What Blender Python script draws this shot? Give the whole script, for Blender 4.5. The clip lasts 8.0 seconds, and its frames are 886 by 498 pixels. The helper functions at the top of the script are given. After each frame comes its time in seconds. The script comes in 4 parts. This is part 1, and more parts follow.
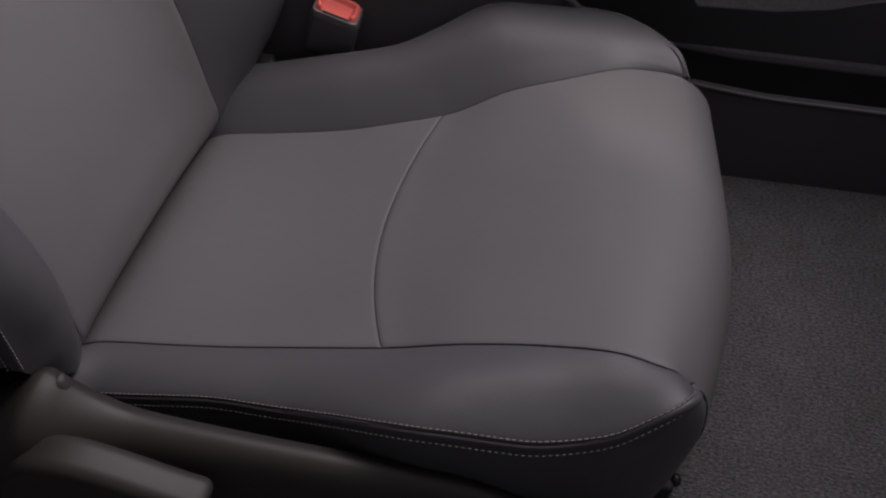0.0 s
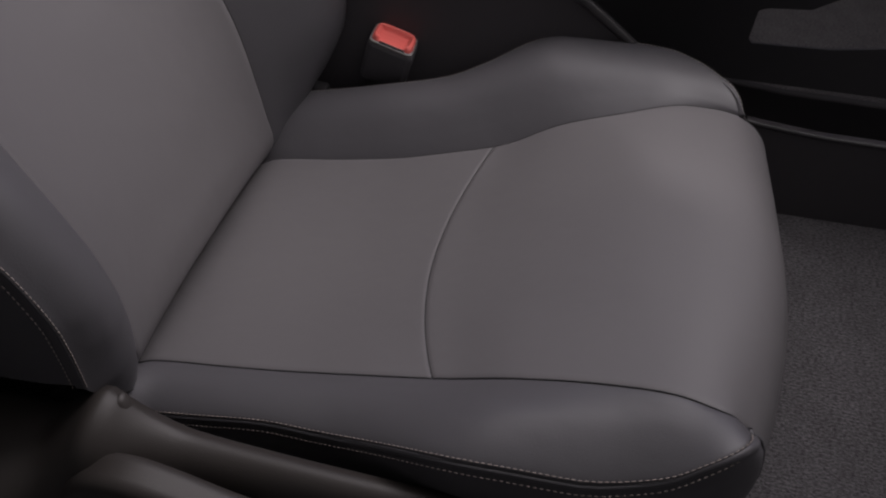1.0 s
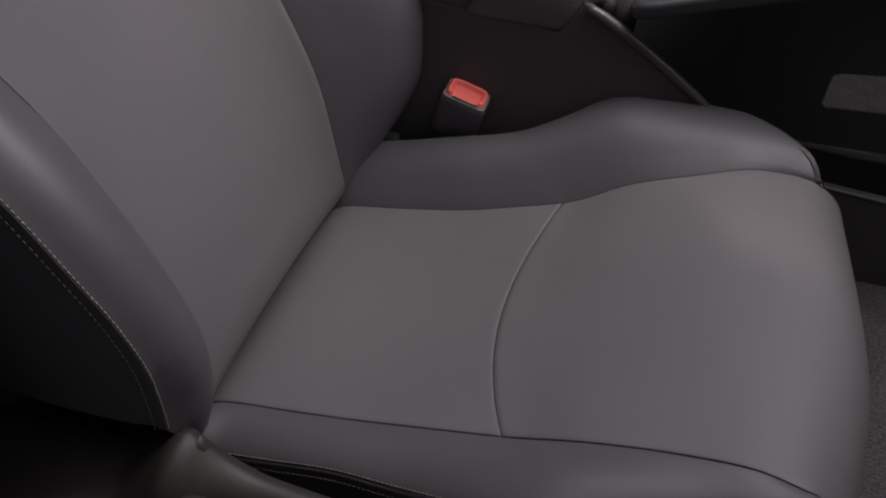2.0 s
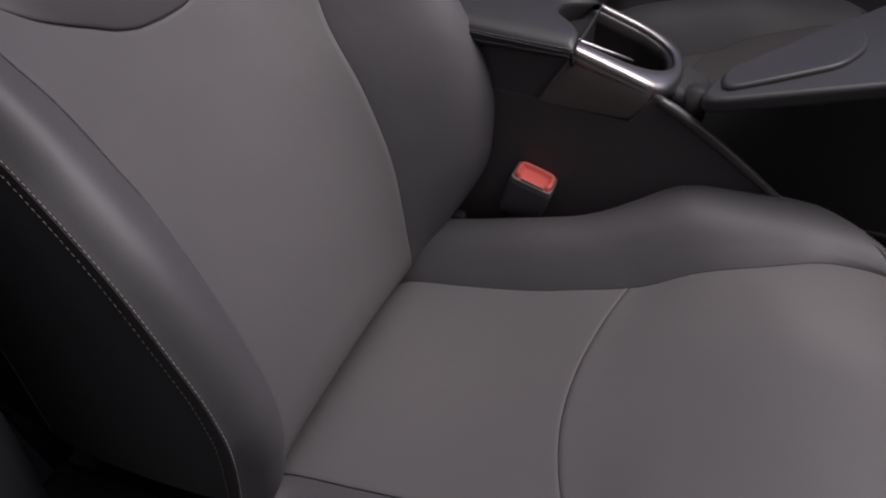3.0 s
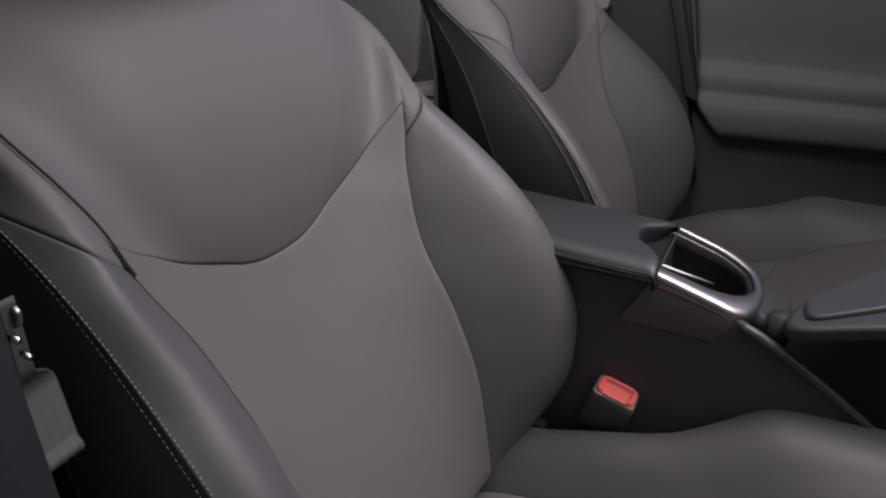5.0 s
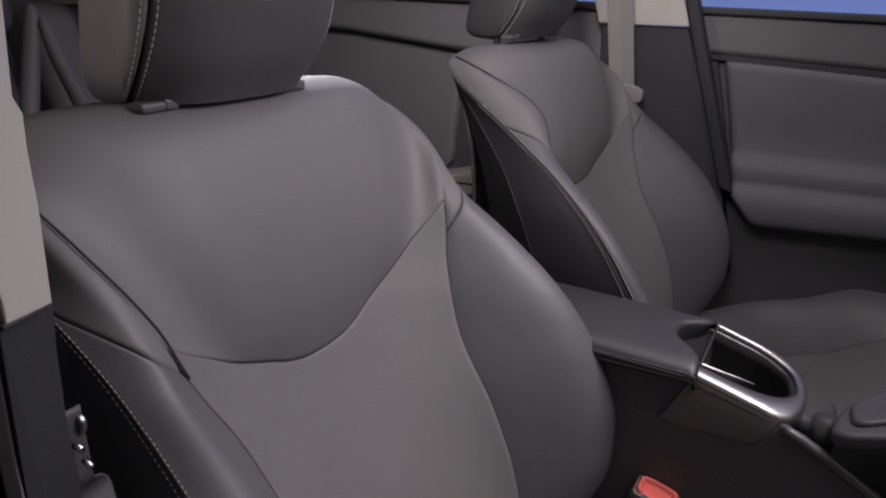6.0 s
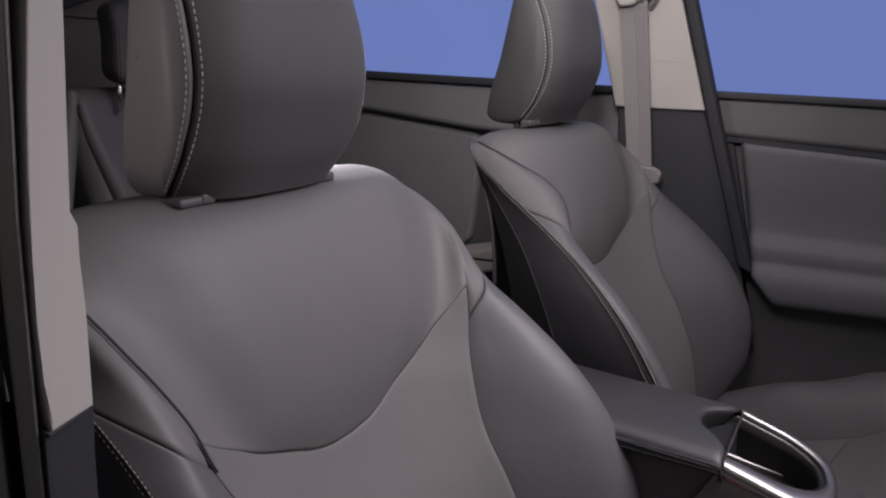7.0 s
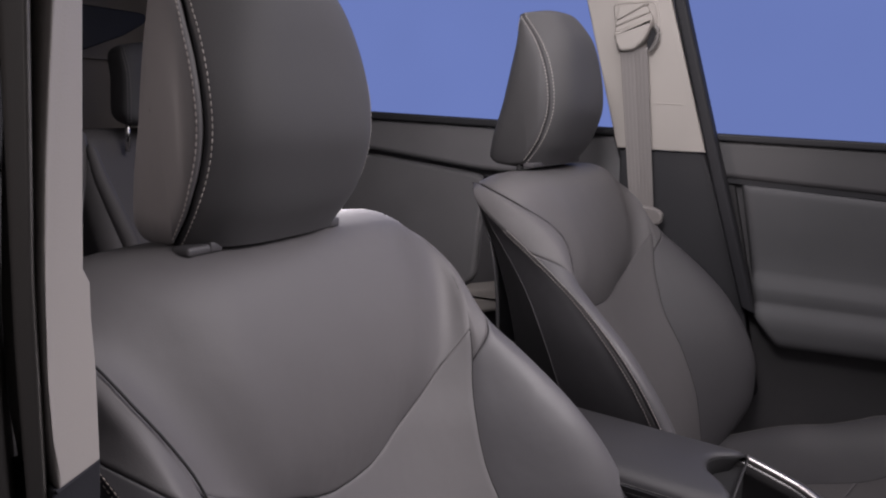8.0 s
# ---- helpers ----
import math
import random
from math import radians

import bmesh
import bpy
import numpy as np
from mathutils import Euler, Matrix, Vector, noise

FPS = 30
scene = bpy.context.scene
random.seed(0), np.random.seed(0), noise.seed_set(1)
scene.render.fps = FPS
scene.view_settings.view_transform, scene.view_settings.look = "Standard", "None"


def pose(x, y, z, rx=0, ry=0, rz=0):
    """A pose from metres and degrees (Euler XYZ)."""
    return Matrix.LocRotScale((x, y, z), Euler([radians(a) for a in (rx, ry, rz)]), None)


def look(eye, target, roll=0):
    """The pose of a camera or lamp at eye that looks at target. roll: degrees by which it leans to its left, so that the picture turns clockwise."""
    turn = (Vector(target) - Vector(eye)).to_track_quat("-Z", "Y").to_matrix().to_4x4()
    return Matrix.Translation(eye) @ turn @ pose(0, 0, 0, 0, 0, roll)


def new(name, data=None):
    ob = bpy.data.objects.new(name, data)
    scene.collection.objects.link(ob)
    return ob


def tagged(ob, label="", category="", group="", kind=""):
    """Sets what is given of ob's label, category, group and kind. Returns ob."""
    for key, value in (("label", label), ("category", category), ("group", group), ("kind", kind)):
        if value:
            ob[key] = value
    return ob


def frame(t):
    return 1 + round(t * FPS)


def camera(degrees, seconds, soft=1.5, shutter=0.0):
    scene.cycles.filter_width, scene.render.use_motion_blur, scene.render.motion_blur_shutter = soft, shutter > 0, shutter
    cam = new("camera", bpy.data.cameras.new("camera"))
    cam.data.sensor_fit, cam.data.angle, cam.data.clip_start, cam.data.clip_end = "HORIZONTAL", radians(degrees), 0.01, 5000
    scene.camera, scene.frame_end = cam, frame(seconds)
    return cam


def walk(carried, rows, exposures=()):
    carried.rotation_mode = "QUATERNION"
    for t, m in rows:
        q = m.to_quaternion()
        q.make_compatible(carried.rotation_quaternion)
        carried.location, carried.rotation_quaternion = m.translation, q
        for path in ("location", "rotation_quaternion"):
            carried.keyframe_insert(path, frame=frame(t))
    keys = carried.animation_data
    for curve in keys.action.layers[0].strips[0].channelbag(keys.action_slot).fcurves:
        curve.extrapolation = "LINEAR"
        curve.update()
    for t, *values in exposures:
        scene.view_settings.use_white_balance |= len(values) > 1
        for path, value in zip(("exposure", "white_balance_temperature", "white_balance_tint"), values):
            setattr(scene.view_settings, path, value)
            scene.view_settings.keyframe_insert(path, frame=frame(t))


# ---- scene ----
cam = camera(63.6, 8.0, soft=2.1)
METRES, EYE, TILT, LEAN, TURN = 0.22, 0.775, -47.0, -2.0, 9.0
X0, Y0 = 0.333, -0.463
ROWS = [
    (0.0, 0.0, 0.0, 0.0, 0.0, 0.0, 0.0),
    (0.5, -0.0316, -0.0092, 0.0176, 1.01, 0.73, -0.74),
    (1.0, -0.082, -0.0209, 0.0353, 2.46, 1.7, -1.87),
    (2.5, -0.2566, -0.1001, 0.1198, 7.37, 6.77, -5.8),
    (3.0, -0.2906, -0.15, 0.1633, 9.22, 9.18, -7.03),
    (3.5, -0.3283, -0.2, 0.2113, 10.47, 12.22, -7.98),
    (4.0, -0.3518, -0.2606, 0.2594, 11.68, 15.32, -8.83),
    (4.5, -0.3727, -0.3187, 0.3034, 12.56, 18.55, -9.51),
    (6.0, -0.44, -0.4927, 0.4105, 15.15, 27.09, -12.12),
    (6.5, -0.4505, -0.5446, 0.4351, 15.76, 29.7, -12.74),
    (7.0, -0.46, -0.5923, 0.4579, 16.07, 32.24, -13.15),
    (7.5, -0.4606, -0.6263, 0.4749, 16.12, 34.02, -13.31),
    (8.0, -0.4578, -0.6451, 0.4834, 16.14, 34.96, -13.4),
]
walk(cam, [(t, pose(X0, Y0, EYE, TILT, LEAN, TURN) @ pose(METRES * x, METRES * y, METRES * z, 90 + pitch, roll, yaw)) for t, x, y, z, yaw, pitch, roll in ROWS], exposures=[(0.0, -0.22), (1.2, -0.23), (2.5, -0.19), (3.5, -0.06), (4.5, -0.03), (8.0, 0.0)])

# ---- light ----
world = bpy.data.worlds.new("studio")
scene.world = world
world.use_nodes = True
world.node_tree.nodes["Background"].inputs["Color"].default_value = (1.0, 0.95, 0.98, 1)
world.node_tree.nodes["Background"].inputs["Strength"].default_value = 0.15


def softbox(name, eye, target, width, height, power, color):
    data = bpy.data.lights.new(name, "AREA")
    data.shape, data.size, data.size_y, data.energy, data.color = "RECTANGLE", width, height, power, color
    ob = new(name, data)
    ob.matrix_world = look(eye, target)
    return ob


# no lamp is seen; key, top and fill are added to fit the shading
softbox("added_key", (0.57, 0.31, 1.29), (0.08, 0.09, 0.55), 0.45, 0.36, 2.55, (1.0, 0.928, 0.962)).data.spread = math.radians(90)
softbox("softbox_front", (1.01, 0.22, 1.38), (0.1, 0.16, 0.50), 0.9, 0.8, 3.5, (1.0, 0.928, 0.962))
softbox("added_top", (0.12, 0.40, 1.68), (0.05, 0.26, 0.5), 0.8, 0.8, 4.8, (1.0, 0.928, 0.962))
softbox("added_fill", (0.04, -0.26, 1.42), (-0.26, 1.0, 0.98), 0.25, 0.25, 1.4, (1.0, 0.94, 0.965)).data.spread = math.radians(66)
softbox("softbox_side", (-0.85, 0.46, 1.16), (-0.24, 0.155, 0.85), 0.06, 0.06, 0.9, (1.0, 0.94, 0.965)).data.spread = math.radians(30)
softbox("softbox_rear", (-1.0, -1.6, 1.08), (-0.25, -0.1, 0.97), 0.3, 0.3, 0.17, (1.0, 0.86, 0.84)).data.spread = math.radians(17)


# ---- materials ----
def material(name, color, rough=0.5, metal=0.0, grain=900.0, bump=0.1, vary=0.12, blotch=9.0, coat=0.0, sheen=0.0, dist=0.0006, spec=0.5, wave=0.0):
    """A surface with fine grain relief and slow, slight changes of tone and gloss."""
    m = bpy.data.materials.new(name)
    m.use_nodes = True
    nt = m.node_tree
    b = nt.nodes["Principled BSDF"]
    co = nt.nodes.new("ShaderNodeTexCoord")
    n1, n2 = nt.nodes.new("ShaderNodeTexNoise"), nt.nodes.new("ShaderNodeTexNoise")
    n1.inputs["Scale"].default_value, n1.inputs["Detail"].default_value = grain, 3
    n2.inputs["Scale"].default_value, n2.inputs["Detail"].default_value = blotch, 4
    for n in (n1, n2):
        nt.links.new(co.outputs["Object"], n.inputs["Vector"])
    mix = nt.nodes.new("ShaderNodeMix")
    mix.data_type = "RGBA"
    mix.inputs["A"].default_value = (*[c * (1 - vary) for c in color], 1)
    mix.inputs["B"].default_value = (*[min(1, c * (1 + vary)) for c in color], 1)
    nt.links.new(n2.outputs["Fac"], mix.inputs["Factor"])
    nt.links.new(mix.outputs["Result"], b.inputs["Base Color"])
    ra = nt.nodes.new("ShaderNodeMapRange")
    ra.inputs["To Min"].default_value, ra.inputs["To Max"].default_value = max(0.02, rough - 0.06), min(1, rough + 0.06)
    nt.links.new(n2.outputs["Fac"], ra.inputs["Value"])
    nt.links.new(ra.outputs["Result"], b.inputs["Roughness"])
    b.inputs["Metallic"].default_value = metal
    b.inputs["Coat Weight"].default_value = coat
    b.inputs["Sheen Weight"].default_value = sheen
    bm_ = nt.nodes.new("ShaderNodeBump")
    bm_.inputs["Strength"].default_value, bm_.inputs["Distance"].default_value = bump, dist
    nt.links.new(n1.outputs["Fac"], bm_.inputs["Height"])
    nt.links.new(bm_.outputs["Normal"], b.inputs["Normal"])
    b.inputs["Specular IOR Level"].default_value = spec
    if wave:
        # slow unevenness of the padding under the cover
        n3, soft_bump = nt.nodes.new("ShaderNodeTexNoise"), nt.nodes.new("ShaderNodeBump")
        n3.inputs["Scale"].default_value, n3.inputs["Detail"].default_value = 22, 2
        soft_bump.inputs["Strength"].default_value, soft_bump.inputs["Distance"].default_value = 0.5, wave
        nt.links.new(co.outputs["Object"], n3.inputs["Vector"])
        nt.links.new(n3.outputs["Fac"], soft_bump.inputs["Height"])
        nt.links.new(soft_bump.outputs["Normal"], bm_.inputs["Normal"])
    return m


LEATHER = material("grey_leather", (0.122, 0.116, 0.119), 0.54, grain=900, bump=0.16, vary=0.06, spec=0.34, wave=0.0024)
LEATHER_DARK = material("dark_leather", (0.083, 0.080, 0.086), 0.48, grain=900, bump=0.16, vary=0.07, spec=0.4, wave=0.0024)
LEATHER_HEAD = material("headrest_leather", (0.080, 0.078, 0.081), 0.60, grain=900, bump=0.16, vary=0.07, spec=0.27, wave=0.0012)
CLOTH_BLACK = material("black_cloth", (0.042, 0.040, 0.043), 0.85, grain=1500, bump=0.4, spec=0.2)
PLASTIC = material("black_plastic", (0.080, 0.077, 0.082), 0.5, grain=1200, bump=0.25)
DOOR_DARK = material("dark_vinyl", (0.085, 0.083, 0.087), 0.55, grain=800, bump=0.3)
CONSOLE_BLACK = material("console_black_plastic", (0.075, 0.070, 0.075), 0.6, grain=1200, bump=0.25, spec=0.25)
PLASTIC_GREY = material("grey_plastic", (0.033, 0.032, 0.034), 0.6, grain=1200, bump=0.25, spec=0.25)
BRIDGE = material("soft_grey_plastic", (0.043, 0.042, 0.045), 0.45, grain=1200, bump=0.2, spec=0.42)
PLASTIC_LIGHT = material("light_grey_plastic", (0.16, 0.15, 0.145), 0.45, grain=1200, bump=0.15)
ARMREST = material("black_leather", (0.032, 0.031, 0.034), 0.46, grain=900, bump=0.2, spec=0.42)
DOOR_GREY = material("door_vinyl", (0.100, 0.100, 0.106), 0.62, grain=800, bump=0.3, spec=0.3)
BEIGE = material("beige_plastic", (0.40, 0.37, 0.345), 0.55, grain=900, bump=0.15, vary=0.04)
SILVER = material("satin_silver", (0.38, 0.36, 0.355), 0.35, metal=1.0, grain=1500, bump=0.05, vary=0.05)
BRONZE = material("satin_bronze", (0.13, 0.115, 0.110), 0.38, metal=0.3, grain=1500, bump=0.05, vary=0.06)
CHROME = material("chrome", (0.75, 0.73, 0.72), 0.14, metal=1.0, grain=300, bump=0.01, vary=0.03)
RED = material("red_plastic", (0.85, 0.165, 0.14), 0.3, grain=600, bump=0.05, vary=0.04)
WEB = material("belt_webbing", (0.20, 0.185, 0.18), 0.7, grain=1600, bump=0.5, vary=0.06)
WEB_DARK = material("dark_belt_webbing", (0.052, 0.052, 0.055), 0.6, grain=1600, bump=0.4, vary=0.08)
THREAD = material("pale_thread", (0.33, 0.305, 0.29), 0.7, grain=2500, bump=0.3)
SEAL = material("black_door_seal", (0.026, 0.026, 0.030), 0.6, grain=700, bump=0.2, spec=0.25)
# black for the shade in the armrest lid's hollow
SHADE_BLACK = material("shade_black", (0.018, 0.018, 0.019), 0.9, grain=1500, bump=0.3, spec=0.1)
SEAM = material("dark_seam", (0.022, 0.021, 0.022), 0.8, grain=2500, bump=0.3)
THREAD_GREY = material("grey_thread", (0.18, 0.174, 0.176), 0.7, grain=2500, bump=0.3)
# copy of the pale thread, browner and dimmer for rows in shade
THREAD_DIM = material("dimmed_thread", (0.31, 0.265, 0.24), 0.7, grain=2500, bump=0.3)
RUBBER = material("black_rubber", (0.038, 0.038, 0.042), 0.65, grain=700, bump=0.2, spec=0.25)
COVER = material("brown_grey_plastic", (0.030, 0.0255, 0.023), 0.55, grain=1200, bump=0.25)
MOULDING = material("smooth_dark_moulding", (0.050, 0.048, 0.050), 0.34, grain=1200, bump=0.1)
# door vinyl lightened in colour, in place of light on the rear door
LIGHTENED_GREY = material("lightened_grey", (0.19, 0.185, 0.192), 0.55, grain=800, bump=0.25)
HEADLINER = material("headliner_cloth", (0.30, 0.27, 0.255), 0.9, grain=1400, bump=0.4)
CARPET = material("grey_carpet", (0.140, 0.133, 0.139), 0.95, grain=420, bump=0.8, vary=0.15, blotch=14, dist=0.004)
GLOSS_BLACK = material("gloss_black", (0.016, 0.015, 0.016), 0.26, grain=200, bump=0.0)


def carpet_loops(m):
    """Short wool pile: fine speckle of single tufts, faint rows about 4 mm apart, worn and brushed patches."""
    nt = m.node_tree
    b = nt.nodes["Principled BSDF"]
    co = nt.nodes.new("ShaderNodeTexCoord")

    def node(kind, **values):
        n = nt.nodes.new(kind)
        for key, value in values.items():
            n.inputs[key.replace("_", " ")].default_value = value
        return n

    def scaled(socket, low, high, a=0.25, z=0.75):
        n = node("ShaderNodeMapRange", From_Min=a, From_Max=z, To_Min=low, To_Max=high)
        nt.links.new(socket, n.inputs["Value"])
        return n.outputs["Result"]

    def times(p, q):
        n = nt.nodes.new("ShaderNodeMath")
        n.operation = "MULTIPLY"
        nt.links.new(p, n.inputs[0])
        nt.links.new(q, n.inputs[1])
        return n.outputs["Value"]
    mp = nt.nodes.new("ShaderNodeMapping")
    mp.inputs["Scale"].default_value = (260.0, 520.0, 400.0)
    mp.inputs["Rotation"].default_value = (0, 0, radians(5))
    nt.links.new(co.outputs["Object"], mp.inputs["Vector"])
    tuft = node("ShaderNodeTexNoise", Scale=1.0, Detail=4.0, Roughness=0.7)
    nt.links.new(mp.outputs["Vector"], tuft.inputs["Vector"])
    row = node("ShaderNodeTexWave", Scale=72.0, Distortion=5.0, Detail=3.0, Detail_Scale=2.0)
    row.bands_direction = "Y"
    nt.links.new(co.outputs["Object"], row.inputs["Vector"])
    brushed = node("ShaderNodeTexNoise", Scale=26.0, Detail=5.0, Roughness=0.65)
    nt.links.new(co.outputs["Object"], brushed.inputs["Vector"])
    tone = times(times(scaled(tuft.outputs["Fac"], 0.2, 1.8, 0.32, 0.68), scaled(row.outputs["Fac"], 0.90, 1.08, 0.0, 1.0)), scaled(brushed.outputs["Fac"], 0.80, 1.20))
    old = b.inputs["Base Color"].links[0].from_socket
    mul = nt.nodes.new("ShaderNodeVectorMath")
    mul.operation = "SCALE"
    nt.links.new(old, mul.inputs[0])
    nt.links.new(tone, mul.inputs["Scale"])
    nt.links.new(mul.outputs["Vector"], b.inputs["Base Color"])
    for n in nt.nodes:
        if n.bl_idname == "ShaderNodeBump":
            nt.links.new(tone, n.inputs["Height"])
            n.inputs["Distance"].default_value = 0.0025


carpet_loops(CARPET)


def glow(name, color, strength):
    m = bpy.data.materials.new(name)
    m.use_nodes = True
    nt = m.node_tree
    nt.nodes.remove(nt.nodes["Principled BSDF"])
    e = nt.nodes.new("ShaderNodeEmission")
    e.inputs["Strength"].default_value = strength
    co, no, mix = nt.nodes.new("ShaderNodeTexCoord"), nt.nodes.new("ShaderNodeTexNoise"), nt.nodes.new("ShaderNodeMix")
    no.inputs["Scale"].default_value = 0.5
    mix.data_type = "RGBA"
    mix.inputs["A"].default_value, mix.inputs["B"].default_value = (*[c * 0.88 for c in color], 1), (*[c * 1.12 for c in color], 1)
    nt.links.new(co.outputs["Object"], no.inputs["Vector"])
    nt.links.new(no.outputs["Fac"], mix.inputs["Factor"])
    nt.links.new(mix.outputs["Result"], e.inputs["Color"])
    nt.links.new(e.outputs["Emission"], nt.nodes["Material Output"].inputs["Surface"])
    return m


BLUE = glow("blue_studio_backdrop", (0.145, 0.198, 0.485), 1.0)


# ---- building tools ----
def smooth_curve(knots):
    """A smooth monotone curve through rows of (t, value, ...); returns a function of an array of t."""
    k = np.array(knots, float)
    t, v = k[:, 0], k[:, 1:]
    h = np.diff(t)[:, None]
    d = np.diff(v, axis=0) / h
    m = np.zeros_like(v)
    m[1:-1] = np.where(d[:-1] * d[1:] > 0, 2 * d[:-1] * d[1:] / (d[:-1] + d[1:] + 1e-12), 0)
    m[0], m[-1] = d[0], d[-1]

    def f(x):
        x = np.clip(np.asarray(x, float), t[0], t[-1])
        i = np.clip(np.searchsorted(t, x, side="right") - 1, 0, len(t) - 2)
        s = ((x - t[i]) / (t[i + 1] - t[i]))[..., None]
        hh = h[i]
        return ((1 + 2 * s) * (1 - s) ** 2 * v[i] + s * (1 - s) ** 2 * hh * m[i] + s * s * (3 - 2 * s) * v[i + 1] + s * s * (s - 1) * hh * m[i + 1])
    return f


def mesh_object(name, verts, faces, mat, parent=None, label="", smooth=True):
    me = bpy.data.meshes.new(name)
    me.from_pydata([tuple(map(float, v)) for v in verts], [], faces)
    me.materials.append(mat)
    me.polygons.foreach_set("use_smooth", [smooth] * len(me.polygons))
    me.update()
    ob = new(name, me)
    ob.parent = parent
    return tagged(ob, label)


def part(name, bm, mat, parent=None, label="", smooth=True):
    me = bpy.data.meshes.new(name)
    bmesh.ops.recalc_face_normals(bm, faces=bm.faces)
    bm.to_mesh(me)
    bm.free()
    me.materials.append(mat)
    me.polygons.foreach_set("use_smooth", [smooth] * len(me.polygons))
    ob = new(name, me)
    ob.parent = parent
    if smooth:
        ob.modifiers.new("shading", "WEIGHTED_NORMAL").weight = 90
    return tagged(ob, label)


def thing(name, label, category, group="", kind=""):
    return tagged(new(name), label, category, group, kind)


def ease(n):
    """Steps from 0 to 1 that crowd towards both ends."""
    return 0.5 - 0.5 * np.cos(np.pi * np.linspace(0, 1, n + 1))


def along(a):
    """Lengths along axis 0 of a grid of points."""
    d = np.linalg.norm(np.diff(a, axis=0), axis=2)
    return np.concatenate([np.zeros((1, a.shape[1])), np.cumsum(d, axis=0)])


def grid_faces(n, m, flip=False, wrap=False):
    out = []
    for i in range(n - 1):
        for j in range(m if wrap else m - 1):
            k = (j + 1) % m
            q = (i * m + j, i * m + k, (i + 1) * m + k, (i + 1) * m + j)
            out.append(q[::-1] if flip else q)
    return out


def normals(a, heart):
    du, dv = np.gradient(a, axis=0), np.gradient(a, axis=1)
    n = np.cross(du, dv)
    n /= np.linalg.norm(n, axis=2, keepdims=True) + 1e-12
    s = np.sign(np.sum(n * (a - np.array(heart)), axis=2).sum())
    return n * s, s


def panel(name, a, heart, mat, parent, label="", seams="udlr", depth=0.0036, roll=0.008, thick=0.005, gaps=""):
    """An upholstery panel over the grid a, rolled in at the seams (u: first row, d: last, l: first column, r: last), facing away from heart."""
    a = np.array(a, float)
    n, s = normals(a, heart)
    lu, lv = along(a), along(a.transpose(1, 0, 2)).T
    for c, d in (("u", lu), ("d", lu[-1:] - lu), ("l", lv), ("r", lv[:, -1:] - lv)):
        if c in seams:
            x = np.clip(1 - d / roll, 0, 1)
            a = a - n * (depth * (1 - np.sqrt(np.maximum(0, 1 - x ** 2.2))))[..., None]
    for c in gaps:
        line = {"u": a[0], "d": a[-1], "l": a[:, 0], "r": a[:, -1]}[c] + n[{"u": (0,), "d": (-1,), "l": (slice(None), 0), "r": (slice(None), -1)}[c]] * 0.0001
        tube("seam", line, 0.0007, SEAM, parent, "dark sewn seam", 6)
    ob = mesh_object(name, a.reshape(-1, 3), grid_faces(a.shape[0], a.shape[1], s > 0), mat, parent, label)
    if thick:
        mod = ob.modifiers.new("thickness", "SOLIDIFY")
        mod.thickness, mod.offset, mod.use_rim = thick, -1, not seams
    return ob


def box(bm, size, at, bevel=0.004, seg=3, turn=None):
    """A bevelled block added to bm."""
    m = Matrix.Translation(at) @ (turn if turn else Matrix()) @ Matrix.Diagonal((*size, 1))
    r = bmesh.ops.create_cube(bm, size=1, matrix=m)
    edges = list({e for v in r["verts"] for e in v.link_edges})
    if bevel:
        bmesh.ops.bevel(bm, geom=edges, offset=bevel, segments=seg, affect="EDGES", profile=0.5)
    return bm


def tube_mesh(points, radius, sides=8):
    """Vertices and faces of a round bar along points."""
    p = np.array(points, float)
    t = np.gradient(p, axis=0)
    t /= np.linalg.norm(t, axis=1, keepdims=True)
    ref = np.array((0.0, 0.0, 1.0)) if abs(t[:, 2]).mean() < 0.9 else np.array((1.0, 0.0, 0.0))
    a = np.cross(t, ref)
    a /= np.linalg.norm(a, axis=1, keepdims=True)
    b = np.cross(t, a)
    w = np.linspace(0, 2 * np.pi, sides, endpoint=False)
    r = np.broadcast_to(np.asarray(radius, float), (len(p),))
    v = p[:, None] + r[:, None, None] * (np.cos(w)[None, :, None] * a[:, None] + np.sin(w)[None, :, None] * b[:, None])
    f = grid_faces(len(p), sides, wrap=True)
    f += [tuple(range(sides))[::-1], tuple((len(p) - 1) * sides + i for i in range(sides))]
    return v.reshape(-1, 3), f


def tube(name, points, radius, mat, parent, label="", sides=8):
    v, f = tube_mesh(points, radius, sides)
    return mesh_object(name, v, f, mat, parent, label)


def resample(points, step):
    p = np.array(points, float)
    d = np.concatenate([[0], np.cumsum(np.linalg.norm(np.diff(p, axis=0), axis=1))])
    s = np.arange(step * 0.5, d[-1], step)
    return np.stack([np.interp(s, d, p[:, k]) for k in range(3)], 1)


def stitches(name, points, parent, mat=None, step=0.0055, length=0.0040, radius=0.00056, lift=(0, 0, 0)):
    """A row of short threads along points."""
    p = resample(np.array(points) + np.array(lift), step)
    t = np.gradient(p, axis=0)
    t /= np.linalg.norm(t, axis=1, keepdims=True)
    V, F = [], []
    for c, d in zip(p, t):
        q = np.array([c - d * length / 2, c - d * length / 4, c + d * length / 4, c + d * length / 2])
        v, f = tube_mesh(q, (radius * 0.35, radius, radius, radius * 0.35), 5)
        F += [tuple(i + len(V) for i in g) for g in f]
        V += list(v)
    return tagged(mesh_object(name, V, F, mat or THREAD, parent), kind="stuff")


